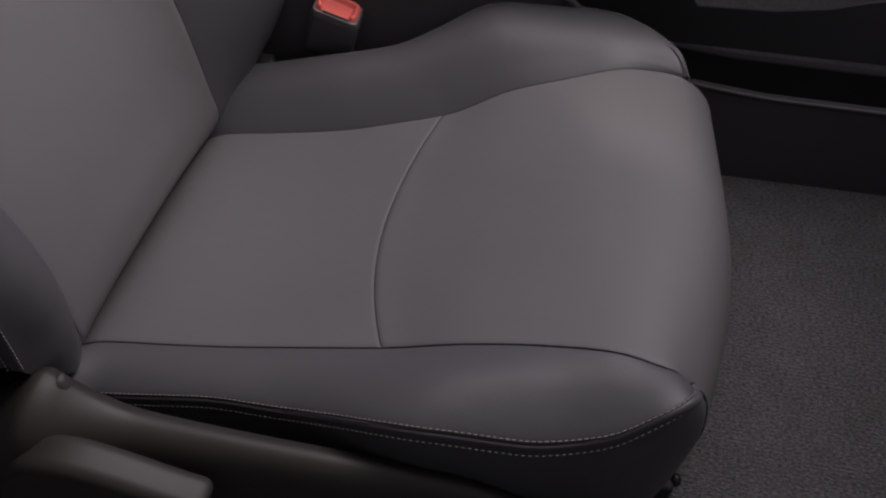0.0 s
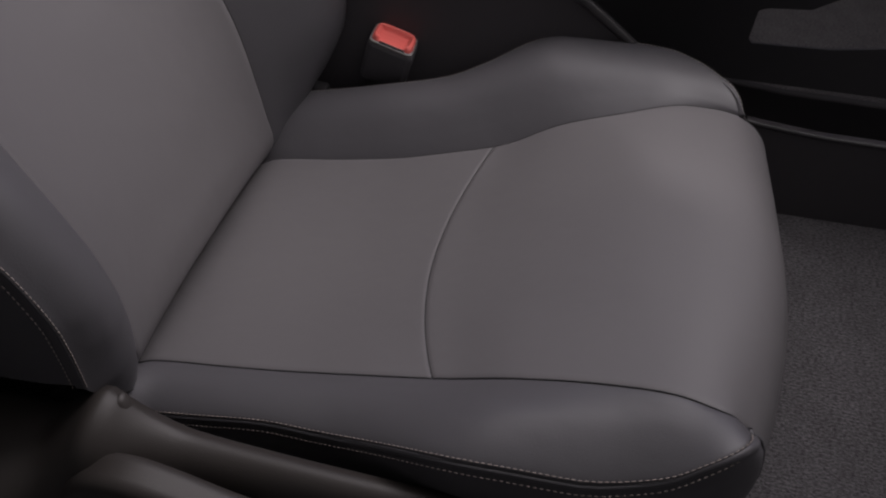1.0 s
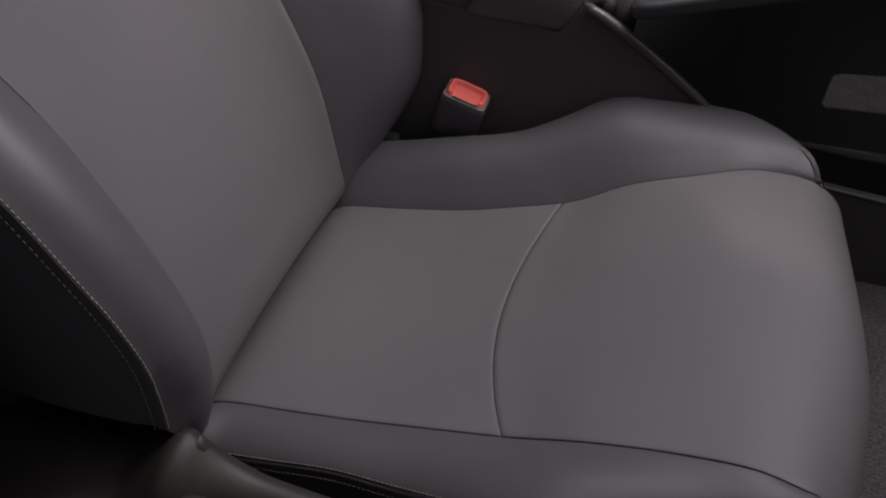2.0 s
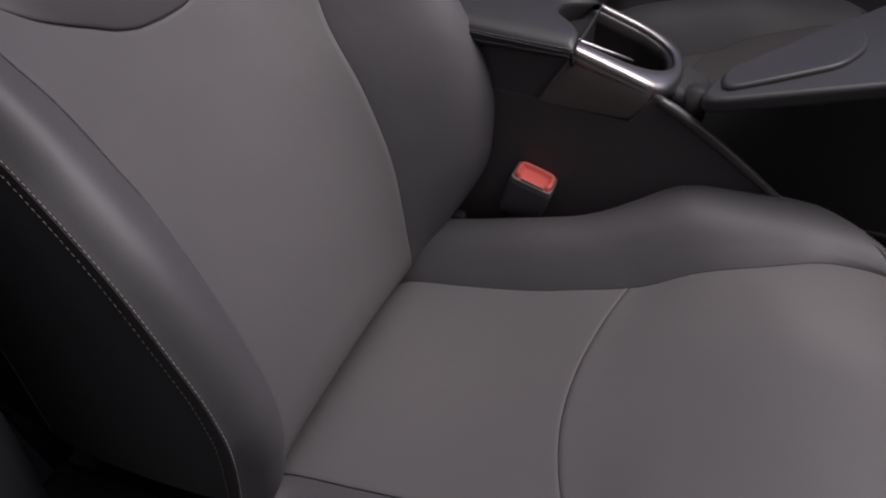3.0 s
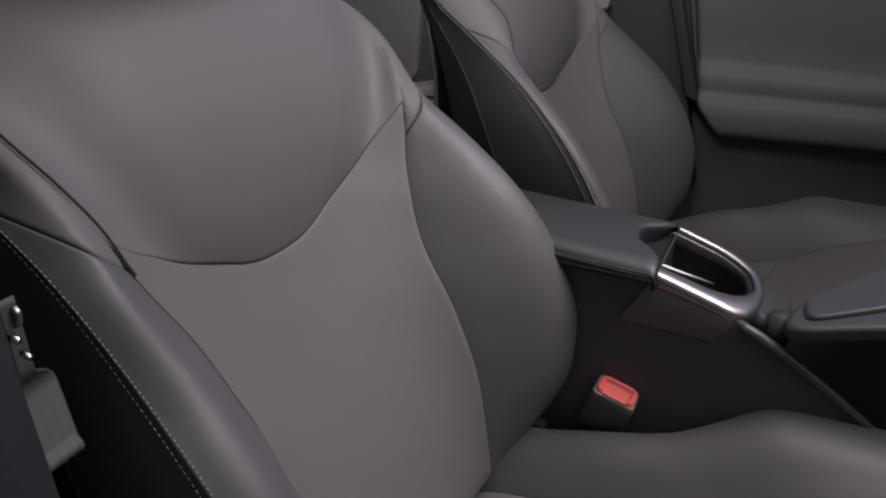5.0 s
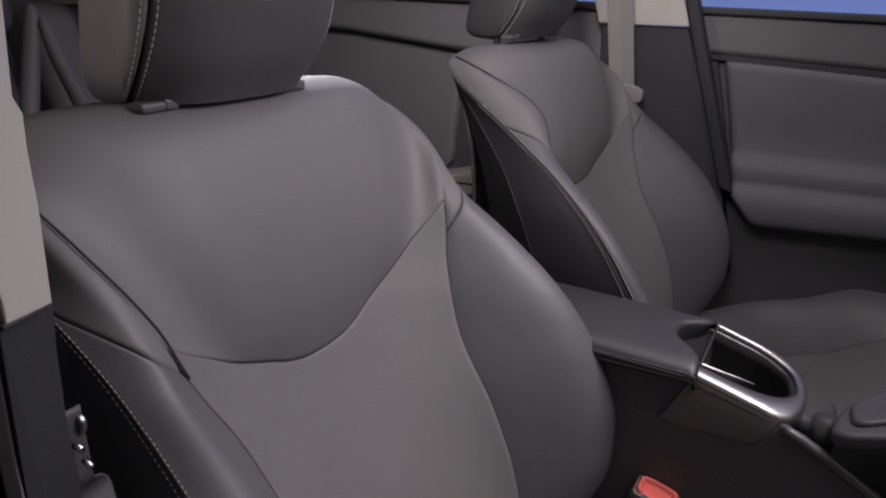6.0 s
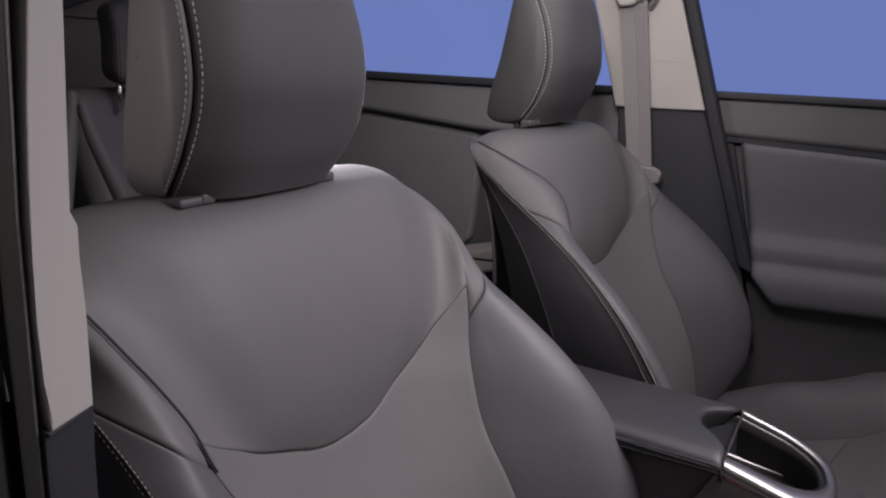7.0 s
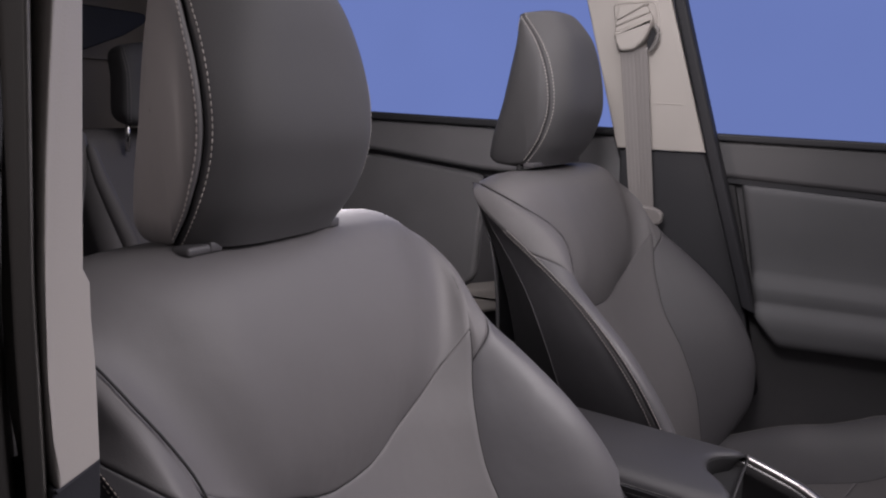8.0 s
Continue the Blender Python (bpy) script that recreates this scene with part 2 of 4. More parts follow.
# ---- seats ----
CUSHION_SEAM = smooth_curve([(0, -.06, .147, .222), (.06, -.02, .147, .248), (.1, 0, .147, .258), (.22, .07, .147, .271), (.33, .138, .147, .285), (.44, .20, .149, .303), (.54, .261, .152, .323),
                             (.64, .317, .160, .353), (.74, .372, .165, .372), (.85, .425, .173, .386), (.93, .452, .180, .387), (1, .472, .182, .371)])
CUSHION_EDGE = smooth_curve([(0, -.06, .218, .270), (.06, -.02, .221, .294), (.1, 0.0, .222, .300), (.20, .053, .223, .312), (.31, .121, .224, .330), (.42, .185, .231, .345), (.50, .233, .242, .367),
                             (.57, .274, .254, .389), (.63, .303, .258, .397), (.74, .364, .258, .400), (.83, .415, .248, .404), (.9, .442, .230, .405), (.95, .461, .209, .398), (1, .472, .182, .371)])
CUSHION_MID = smooth_curve([(0, -.065, .215), (.06, -.025, .238), (.1, 0, .249), (.22, .07, .258), (.33, .13, .268), (.44, .19, .284), (.54, .248, .305), (.64, .305, .332), (.74, .362, .358),
                            (.83, .41, .376), (.91, .449, .3845), (.96, .471, .3855), (1, .489, .3845)])


NOSE = smooth_curve([(.55 * k / 12, .0385 * math.sin(math.pi * k / 24), 0.01 * k / 12, .062 * (1 - math.cos(math.pi * k / 24))) for k in range(13)] + [(.72, .033, .01, .105), (.86, .024, .01, .145), (1, .010, .01, .18)])


def tip_shift(t, side):
    """The console-side front corner stands a little further forward than the door-side one."""
    w = np.clip((np.asarray(t, float) - 0.86) / 0.14, 0, 1)
    w = (w * w * (3 - 2 * w))[..., None]
    return np.concatenate([.019 * w, -.014 * w, .013 * w ** 3.5], -1) if side > 0 else 0 * w * np.ones(3)


def hump(k, peak=0.5, fall=0.75, bend=2.0):
    """The swell of a padded roll across its width: a soft rise, then a fall to the edge, rounder the smaller fall is."""
    return np.where(k < peak, np.sin(np.pi / 2 * np.minimum(1, k / peak)) ** 1.3, np.maximum(0, 1 - (np.maximum(0, k - peak) / (1 - peak)) ** bend) ** fall)


def settle(a, u, sigma):
    """Soft padding: evens out the grid a along its columns, but not at its first and last rows nor at the outer columns."""
    d = along(a)
    out = a.copy()
    for c in range(a.shape[1]):
        w = np.exp(-((d[:, c][:, None] - d[:, c][None]) / sigma) ** 2 / 2) * np.gradient(d[:, c])[None]
        w /= w.sum(1, keepdims=True)
        hold = np.clip((d[:, c] - 0.02) / 0.06, 0, 1) * np.clip((d[-1, c] - d[:, c]) / 0.05, 0, 1) * (1 - abs(u[c]) ** 14)
        out[:, c] += hold[:, None] * (w @ a[:, c] - a[:, c])
    return out


def cushion(seat, s):
    """The cushion: two centre panels, bolsters, stitched edges and skirts. s: 1 or -1, which side faces the door."""
    heart = (0.2, 0, 0.1)
    u = np.linspace(-1, 1, 49)
    u = np.sign(u) * (1 - (1 - np.abs(u)) ** 1.35)

    def insert(t):
        """Rows across the insert for an array t(row, column)."""
        c, e = CUSHION_MID(t), CUSHION_SEAM(t)
        e = e + np.where((u > 0)[None, :, None], tip_shift(t, 1), 0)
        k = np.abs(u)[None, :, None] ** 1.75
        x = c[..., 0:1] * (1 - k) + e[..., 0:1] * k
        z = c[..., 1:2] * (1 - k) + e[..., 2:3] * k
        return np.concatenate([x, e[..., 1:2] * u[None, :, None], z], 2)

    split = 0.492 + 0.032 * np.abs(u) ** 2
    rows = ease(26)[:, None]
    panel("rear_insert", insert(0.0 + rows * split[None, :]), heart, LEATHER, seat, "grey leather rear insert panel", gaps="dlr", depth=0.0011, roll=0.004)
    top = insert(split[None, :] + rows * (1 - split[None, :]))
    # nose: over the front edge and down
    last = top[-1]
    nose = []
    q0 = 0.15 * np.abs(u) ** 2.4
    start = NOSE(q0)
    for q in np.linspace(0, 1, 22)[1:]:
        step = NOSE(q0 + (1 - q0) * q) - start
        r = last.copy()
        r[:, 0] += step[:, 0] * (1 + np.where(u > 0, 0.58, -0.08) * np.abs(u) ** 2.5)
        r[:, 1] *= 1 + step[:, 1] * np.abs(u) ** 2
        r[:, 2] -= step[:, 2]
        nose.append(r)
    panel("front_insert", settle(settle(np.concatenate([top, np.array(nose)]), u, 0.016).transpose(1, 0, 2), np.linspace(-1, 1, 48), 0.03).transpose(1, 0, 2), heart, LEATHER, seat, "grey leather front panel rolled over the nose", seams="ulr", gaps="lr", depth=0.0011, roll=0.004)
    rows = ease(60)
    for side in (-1, 1):
        sgn = np.array((1, side, 1))
        a, b = CUSHION_SEAM(rows) + tip_shift(rows, side), CUSHION_EDGE(rows) + tip_shift(rows, side)
        if side < 0 < s:
            # the door-side bolster of the near seat falls away outwards
            away = np.clip(rows / .15, 0, 1) * np.clip((1 - rows) / .22, 0, 1)
            b = b - (away * away * (3 - 2 * away))[:, None] * np.array((.0040, .0240, .0475))
        if s < 0 < side:
            # the door-side bolster of the far seat stands up as one even dome
            b = b + np.stack([0 * rows, 0 * rows, .030 * np.exp(-((rows - .36) / .22) ** 2) + .008 * rows], 1)
        if s < 0 and side < 0:
            # towards the console it rolls further over
            b = b + (np.clip(rows / .15, 0, 1) * np.clip((1 - rows) / .15, 0, 1))[:, None] * np.array((0, .016, -.045))
        k = np.linspace(0, 1, 19)[None, :, None]
        k = 1 - (1 - k) ** 1.5
        wide = np.linalg.norm(b - a, axis=1)[:, None, None]
        g = a[:, None] * (1 - k) + b[:, None] * k
        g = g + np.array((0, 0.12, 1.0)) * ((0.15 if side < 0 < s else 0.19) * (1 - 0.65 * np.clip((rows - 0.6) / 0.35, 0, 1))[:, None, None] * wide * hump(k))
        panel("cushion_bolster", g * sgn, heart, LEATHER_DARK, seat, "darker grey leather side bolster", seams="lr", depth=0.0016, roll=0.004)
        # piped double seam under the bolster
        d = np.gradient(b, axis=0)
        d /= np.linalg.norm(d, axis=1, keepdims=True) + 1e-9
        out = np.cross(d, (0, 0, 1.0))
        out[:, 2] = 0
        out /= np.linalg.norm(out, axis=1, keepdims=True) + 1e-9
        out *= np.sign(np.sum(out * (b - np.array((0.2, 0, 0.3))), axis=1).sum())
        skirt = []
        qs = np.linspace(0, 1, 101)
        nx, ny, nz = NOSE(qs).T
        join = np.clip((rows - 0.80) / 0.20, 0, 1)[:, None]
        join = join * join * (3 - 2 * join)
        for q in np.concatenate([ease(8) * 0.0055, 0.0055 + np.linspace(0, 1, 13)[1:] ** 1.2 * 0.1685]):
            bulge = 0.0012 * np.sin(np.pi * min(1, q / 0.0055)) + 0.006 * np.sin(np.pi * max(0, q - 0.0055) / 0.1685)
            own = b + out * bulge + np.array((0, 0, -q))
            own[:, 1] -= 0.10 * q
            edge = np.array(((0.48 if side < 0 else 0.10) * np.interp(q, nz, nx), b[-1, 1] * np.interp(q, nz, ny), -q))
            skirt.append(own * (1 - join) + (b + edge) * join)
        skirt = np.array(skirt)
        tube("seam", skirt[:15, -1] * sgn + np.array((.0003, 0, 0)), 0.0011, LEATHER_DARK, seat, "sewn corner seam", 6)
        panel("edge_welt", skirt[:9] * sgn, heart, LEATHER_DARK, seat, "double-stitched edge seam", seams="ud", roll=0.003, depth=0.0009)
        panel("cushion_skirt", skirt[8:] * sgn, heart, LEATHER_DARK, seat, "dark skirt below the bolster", seams="u", roll=0.004, depth=0.0009)
        stitches("stitching", (g[:, -3] + np.array((0, 0.0, 0.0002)) + out * 0.0002) * sgn, seat, THREAD_DIM if side < 0 < s else THREAD, step=0.0042, length=0.0031, radius=0.0004)
        stitches("stitching", (b + out * 0.0028 + np.array((0, 0, -0.0075))) * sgn, seat, THREAD_DIM, step=0.0044, length=0.0028, radius=0.0004)


BACK_SEAM = smooth_curve([(.24, .158, -.032), (.258, .157, -.012), (.28, .157, -.004), (.318, .152, -.006), (.383, .149, -.013), (.427, .149, -.022), (.462, .149, -.034), (.51, .149, -.054), (.54, .149, -.071), (.574, .153, -.090),
                          (.619, .164, -.107), (.656, .179, -.120), (.683, .190, -.126), (.711, .198, -.133), (.742, .210, -.147), (.772, .221, -.170), (.80, .226, -.206), (.823, .219, -.252), (.832, .199, -.289)])
BACK_EDGE = smooth_curve([(.24, .232, -.024), (.30, .245, .006), (.345, .254, .032), (.389, .262, .046), (.453, .262, .050), (.49, .262, .043), (.535, .262, .024),
                          (.577, .260, .000), (.612, .257, -.027), (.644, .253, -.058), (.68, .248, -.099), (.71, .245, -.140), (.763, .246, -.213), (.80, .240, -.263), (.823, .225, -.286), (.832, .200, -.292)])
BACK_MID = smooth_curve([(.24, -.046), (.25, -.026), (.265, -.016), (.29, -.018), (.32, -.027), (.38, -.048), (.46, -.084), (.54, -.122), (.61, -.154), (.70, -.19)])
# deeper than needed low down: the black shell fills the shaded footwell gap
BACK_REAR = smooth_curve([(.24, .215, -.215), (.35, .225, -.230), (.45, .228, -.240), (.55, .228, -.242), (.66, .220, -.248), (.74, .204, -.268), (.80, .190, -.295), (.832, .184, -.312)])
UPPER_MID = smooth_curve([(0, -.155, .612), (.12, -.160, .645), (.28, -.1685, .690), (.46, -.180, .742), (.63, -.193, .790), (.735, -.206, .822), (.81, -.225, .839), (.90, -.258, .8475), (.95, -.288, .845), (1, -.315, .834)])
UPPER_SIDE = smooth_curve([(0, -.133, .198, .711), (.2, -.147, .210, .742), (.42, -.170, .221, .772), (.66, -.206, .226, .80), (.84, -.252, .219, .823), (1, -.289, .199, .832)])


U_RISE = smooth_curve([(0, 0), (.15, .012), (.3, .075), (.45, .20), (.58, .32), (.70, .46), (.80, .63), (.90, .80), (1, 1)])


def gusset_in(z, side, s):
    """How far the shoulder gusset of the far seat reaches in at the heights z."""
    w = np.clip((np.asarray(z, float) - 0.69) / 0.142, 0, 1)
    return (0.038 if side < 0 and s < 0 else 0.0) * np.sin(np.pi * w) ** 2


def back_edge(z, side, s):
    """The outer edge of the backrest's bolster at the heights z; on the door side of the near seat it lies further back."""
    w = np.clip((0.73 - np.asarray(z, float)) / 0.13, 0, 1)
    w = w * w * (3 - 2 * w) * (1 if side < 0 < s else 0)
    e = BACK_EDGE(z + 0.030 * w) - w[..., None] * np.array((0.017, 0.016))
    if side < 0 and s < 0:
        # the far seat's roll towards the console stands out a little more
        m = np.sin(np.pi * np.clip((np.asarray(z, float) - 0.40) / 0.38, 0, 1)) ** 2
        e = e + m[..., None] * np.array((0.012, -0.004))
    return e


def backrest(seat, s):
    heart = (-0.17, 0, 0.5)
    u = np.linspace(-1, 1, 49)
    u = np.sign(u) * (1 - (1 - np.abs(u)) ** 1.35)
    au = np.abs(u)
    # lower insert up to the U-shaped seam
    ztop = 0.612 + np.where(u < 0, 0.089, 0.099) * U_RISE(au)[:, 0]
    z = 0.24 + ease(44)[:, None] * (ztop[None, :] - 0.24)
    e = BACK_SEAM(z)
    k = au[None, :, None] ** 2.6
    x = BACK_MID(z) * (1 - k) + e[..., 1:2] * k
    lower = np.concatenate([x, e[..., 0:1] * u[None, :, None], z[..., None]], 2)
    panel("back_insert", lower, heart, LEATHER, seat, "grey leather insert panel", gaps="dlr", roll=0.004, depth=0.0016)
    # upper panel, over the shoulders to the back
    v = ease(40)
    c, e = UPPER_MID(v), UPPER_SIDE(v)
    k0 = U_RISE(au)[:, 0]
    ww = (1 - v[:, None]) ** 1.6
    k = (k0[None] * ww + (au ** 8.5)[None] * (1 - ww))[..., None]
    vw = ((1 - v) ** 2.2)[:, None, None]
    kx = au[None, :, None] ** 2.6 * vw + (au ** 6.0)[None, :, None] * (1 - vw)
    g = np.concatenate([c[:, None, 0:1] * (1 - kx) + e[:, None, 0:1] * kx, (e[:, None, 1:2] - np.where(u[None, :, None] < 0, gusset_in(e[:, None, 2:3], -1, s), 0)) * u[None, :, None], c[:, None, 1:2] * (1 - k) + e[:, None, 2:3] * k], 2)
    turn = np.clip((au - 0.52) / 0.44, 0, 1)
    g[..., 0] += 0.021 * (np.sin(np.pi * v ** 0.8) ** 1.2)[:, None] * (1 - turn * turn * (3 - 2 * turn))[None]
    g += (lower[-1] - g[0])[None] * ((1 - v) ** 1.5)[:, None, None]
    panel("upper_panel", g, heart, LEATHER, seat, "grey leather shoulder panel", seams="ulr", roll=0.004, depth=0.0016)
    for side in (-1, 1):
        sgn = np.array((1, side, 1))
        q = 1 - (1 - np.linspace(0, 1, 25)) ** 1.5
        door = side < 0 < s

        def bolster(z):
            a, b = BACK_SEAM(z), back_edge(z, side, s)
            a[..., 0] -= gusset_in(z, side, s)
            kk = q[None, :, None]
            y = a[..., 0:1] * (1 - kk) + b[..., 0:1] * kk
            x = a[..., 1:2] * (1 - kk) + b[..., 1:2] * kk
            wide = np.linalg.norm(b - a, axis=2, keepdims=True)
            f = (0.44 if door else 0.345) * wide * (hump(kk, 0.40, 1.15, 1.75) * (1 - 0.45 * np.clip((z[..., None] - 0.68) / 0.07, 0, 1)) if door else hump(kk, 0.52)) * (0.45 + 0.55 * np.clip((z[..., None] - 0.27) / 0.13, 0, 1))
            return np.concatenate([x + f * 0.85, y + f * 0.25, z[..., None]], 2)
        zend = 0.676 + 0.062 * q ** 0.75
        zlow = 0.245 + 0.12 * q ** 1.5
        g = bolster(zlow[None] + ease(56)[:, None] * (zend - zlow)[None])
        panel("back_bolster", g * sgn, heart, LEATHER_DARK, seat, "darker grey leather side bolster", seams="dlr", depth=0.0016, roll=0.004)
        zhi = np.full(25, 0.8315)
        w = bolster(zend[None] + ease(24)[:, None] * (zhi - zend)[None])
        panel("shoulder_wing", w * sgn, heart, LEATHER, seat, "leaf-shaped leather shoulder gusset", seams="ulr", gaps="ul" if s > 0 < side else "u" if side < 0 else "")
        if side < 0:
            tube("seam", (w[:, 0] + np.array((.0005, 0, .0004))) * sgn, .0010 if door else .0008, SEAM, seat, "dark sewn seam", 6)
        zz = 0.365 + ease(50) * 0.467
        b, r = back_edge(zz, side, s), BACK_REAR(zz)
        if s < 0:
            r[:, 1] += .062 * np.clip((.76 - zz) / .30, 0, 1)
        kk = np.concatenate([ease(8) * 0.026, np.linspace(0.026, 1, 12)[1:]])[None, :, None]
        y = b[:, None, 0:1] * (1 - kk) + r[:, None, 0:1] * kk + 0.012 * np.clip((0.79 - zz) / 0.16, 0, 1)[:, None, None] * np.sin(np.pi * kk)
        x = b[:, None, 1:2] * (1 - kk) + r[:, None, 1:2] * kk
        g = np.concatenate([x, y, np.broadcast_to(zz[:, None, None], x.shape)], 2)
        # far seat's welt in lighter leather, standing in for light on that side
        panel("edge_welt", g[:, :9] * sgn, heart, LEATHER_DARK if s > 0 else LEATHER, seat, "double-stitched edge seam", seams="", roll=0.003, depth=0.0011)
        panel("side_panel", g[:, 8:16] * sgn, heart, LEATHER_DARK, seat, "dark leather side panel", seams="l", roll=0.006, depth=0.002)
        panel("shell_side", g[:, 15:] * sgn, heart, PLASTIC_GREY, seat, "black plastic side of the back shell", seams="l", roll=0.004, depth=0.0015)
        tube("seam", g[4:, 15] * sgn, 0.0009, LEATHER, seat, "thin edge cord of the side panel", 6)
        low = zz < 0.770
        roll = bolster(np.repeat(zz[low][:, None], 25, 1))
        # one thread: near rows take the shaded colour, far rows the lit one
        stitches("stitching", (roll[:, -3] + np.array((0.0002, 0.0004, 0))) * sgn, seat, THREAD_DIM if door else THREAD, step=0.0040, length=0.0030, radius=0.00046 if door else 0.0005 if s > 0 else 0.0008)
        stitches("stitching", (g[low, 8] + np.array((-0.0010, 0.0012, 0))) * sgn, seat, THREAD_DIM if s > 0 else THREAD, step=0.0046, length=0.0028, radius=0.00036 if s > 0 else 0.0007)
    # back shell
    zz = 0.24 + ease(40) * 0.592
    r = BACK_REAR(zz)
    uu = np.linspace(-1, 1, 25)
    g = np.stack([r[:, None, 1] - 0.035 * (1 - np.abs(uu[None]) ** 3), r[:, None, 0] * uu[None], zz[:, None] - 0.010 * ((zz - 0.24) / 0.592)[:, None] + 0.0 * uu[None]], 2)
    panel("back_shell", g, heart, PLASTIC, seat, "black seat back shell", seams="")


HEADREST = smooth_curve([(0, -.214, .842), (.10, -.197, .886), (.22, -.188, .948), (.34, -.195, 1.018), (.42, -.208, 1.066), (.50, -.229, 1.096), (.57, -.248, 1.086), (.64, -.262, 1.044),
                         (.76, -.287, .952), (.86, -.315, .876), (.90, -.319, .852), (.93, -.304, .840), (1, -.256, .836)])


def headrest(seat, s):
    """The headrest: a centre panel that wraps round the profile, two flat end panels, double stitching, posts."""
    hr = part_empty("headrest", seat)
    hr.location = (0, -0.014, 0)
    loop = HEADREST(np.linspace(0, 1, 72, endpoint=False))
    loop = np.concatenate([loop, loop[:1]])
    mid = np.array((-.242, .955))
    heart = (-.242, 0, .955)
    half = 0.105

    def ring(q, f=1.0, out=0.0):
        """The profile at q across (1: the seam), shrunk by f, swelled by out metres."""
        r = mid + (loop - mid) * np.array((1 - 0.03 * abs(q) ** 3, 1 - 0.045 * abs(q) ** 2.5)) * f
        r[:, 0] += 0.022 * (1 - abs(q) ** 4.5) * f * np.clip((r[:, 0] + .242) / .04, 0, 1) * np.clip((r[:, 1] - .80) / .13, 0, 1)
        c = np.clip((r[:, 1] - .955) / .13, -1, 1)
        r[:, 0] -= abs(q) ** 4 * np.where(c > 0, .014 * np.abs(c) ** 1.8 + .040 * np.abs(c) ** 3, .014 * c ** 2 + .055 * c ** 4) * f * np.clip((r[:, 0] + .268) / .07, 0, 1)
        d = r - mid
        r = r + d / (np.linalg.norm(d, axis=1, keepdims=True) + 1e-9) * out
        c = np.clip((r[:, 1] - .955) / .13, -1, 1)
        bow = 1 - np.where(c > 0, 0.17 * np.abs(c) ** 2.0, -0.04 * c ** 2)
        taper = 1 - 2.8 * np.clip(-.205 - r[:, 0], 0, 1)
        return np.stack([r[:, 0], q * half * bow * taper, r[:, 1]], 1)
    us = np.linspace(-1, 1, 41)
    us = np.sign(us) * (1 - (1 - np.abs(us)) ** 1.3)
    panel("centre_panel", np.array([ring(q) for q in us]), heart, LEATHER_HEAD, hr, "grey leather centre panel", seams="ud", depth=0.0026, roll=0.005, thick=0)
    for side in (-1, 1):
        d = []
        for f in 1 - np.linspace(0, 1, 16) ** 1.6:
            r = ring(side, max(f, 0.01))
            r[:, 1] += side * 0.017 * math.sqrt(max(0.0, 1 - f * f))
            d.append(r)
        # near seat's end panel gets lighter leather for the light on it
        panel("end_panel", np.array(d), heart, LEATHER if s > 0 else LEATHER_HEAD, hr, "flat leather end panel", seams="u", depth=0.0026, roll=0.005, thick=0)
        stitches("stitching", ring(side * 0.962, 1.0, 0.0001)[:44], hr, radius=0.0006 if s > 0 else 0.0009)
        line = ring(side, 0.952)[:44]
        line[:, 1] += side * (0.017 * math.sqrt(1 - 0.952 ** 2) + 0.0003)
        stitches("stitching", line, hr, radius=0.0006 if s > 0 else 0.0009)
    for side in (-1, 1):
        tube("post", [(-.256, side * .085, .80), (-.254, side * .085, .83), (-.250, side * .085, .86)], 0.006, PLASTIC_GREY, hr, "dark steel post", 14)
        gy = -.090 if side < 0 else .066
        bm = bmesh.new()
        box(bm, (0.020, 0.030, 0.008), (-.228, gy, .8440), 0.003, 3)
        box(bm, (0.012, 0.014, 0.009), (-.223, gy + .014, .8450), 0.0025, 3)
        part("post_guide", bm, PLASTIC, hr, "grey plastic post guide")


def part_empty(name, parent):
    ob = new(name)
    ob.parent = parent
    return ob


def car_seat(label, s):
    """A front seat. s: 1 for the near one, -1 for the far one."""
    seat = thing("car_seat", label, "car seat", "front seats")
    cushion(seat, s)
    backrest(seat, s)
    headrest(seat, s)
    bm = bmesh.new()
    box(bm, (0.42, 0.38, 0.07), (0.20, 0, 0.205), 0.02)
    part("seat_base", bm, PLASTIC, seat, "black seat base")
    return seat


FAR_Y = 0.69
seat_a = car_seat("grey leather front seat with pale stitching beside the open door", 1)
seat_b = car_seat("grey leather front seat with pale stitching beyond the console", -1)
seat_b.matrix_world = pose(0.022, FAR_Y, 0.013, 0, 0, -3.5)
for child in seat_b.children:
    if child.name.startswith("headrest"):
        child.location += Vector((-0.020, 0.006, 0.012))


# ---- structure ----
def slab(name, size, at, mat, label, category, bevel=0.0, turn=None, kind="structure"):
    bm = bmesh.new()
    box(bm, size, at, bevel, 2, turn)
    return tagged(part(name, bm, mat, None, "", False), label, category, "", kind)


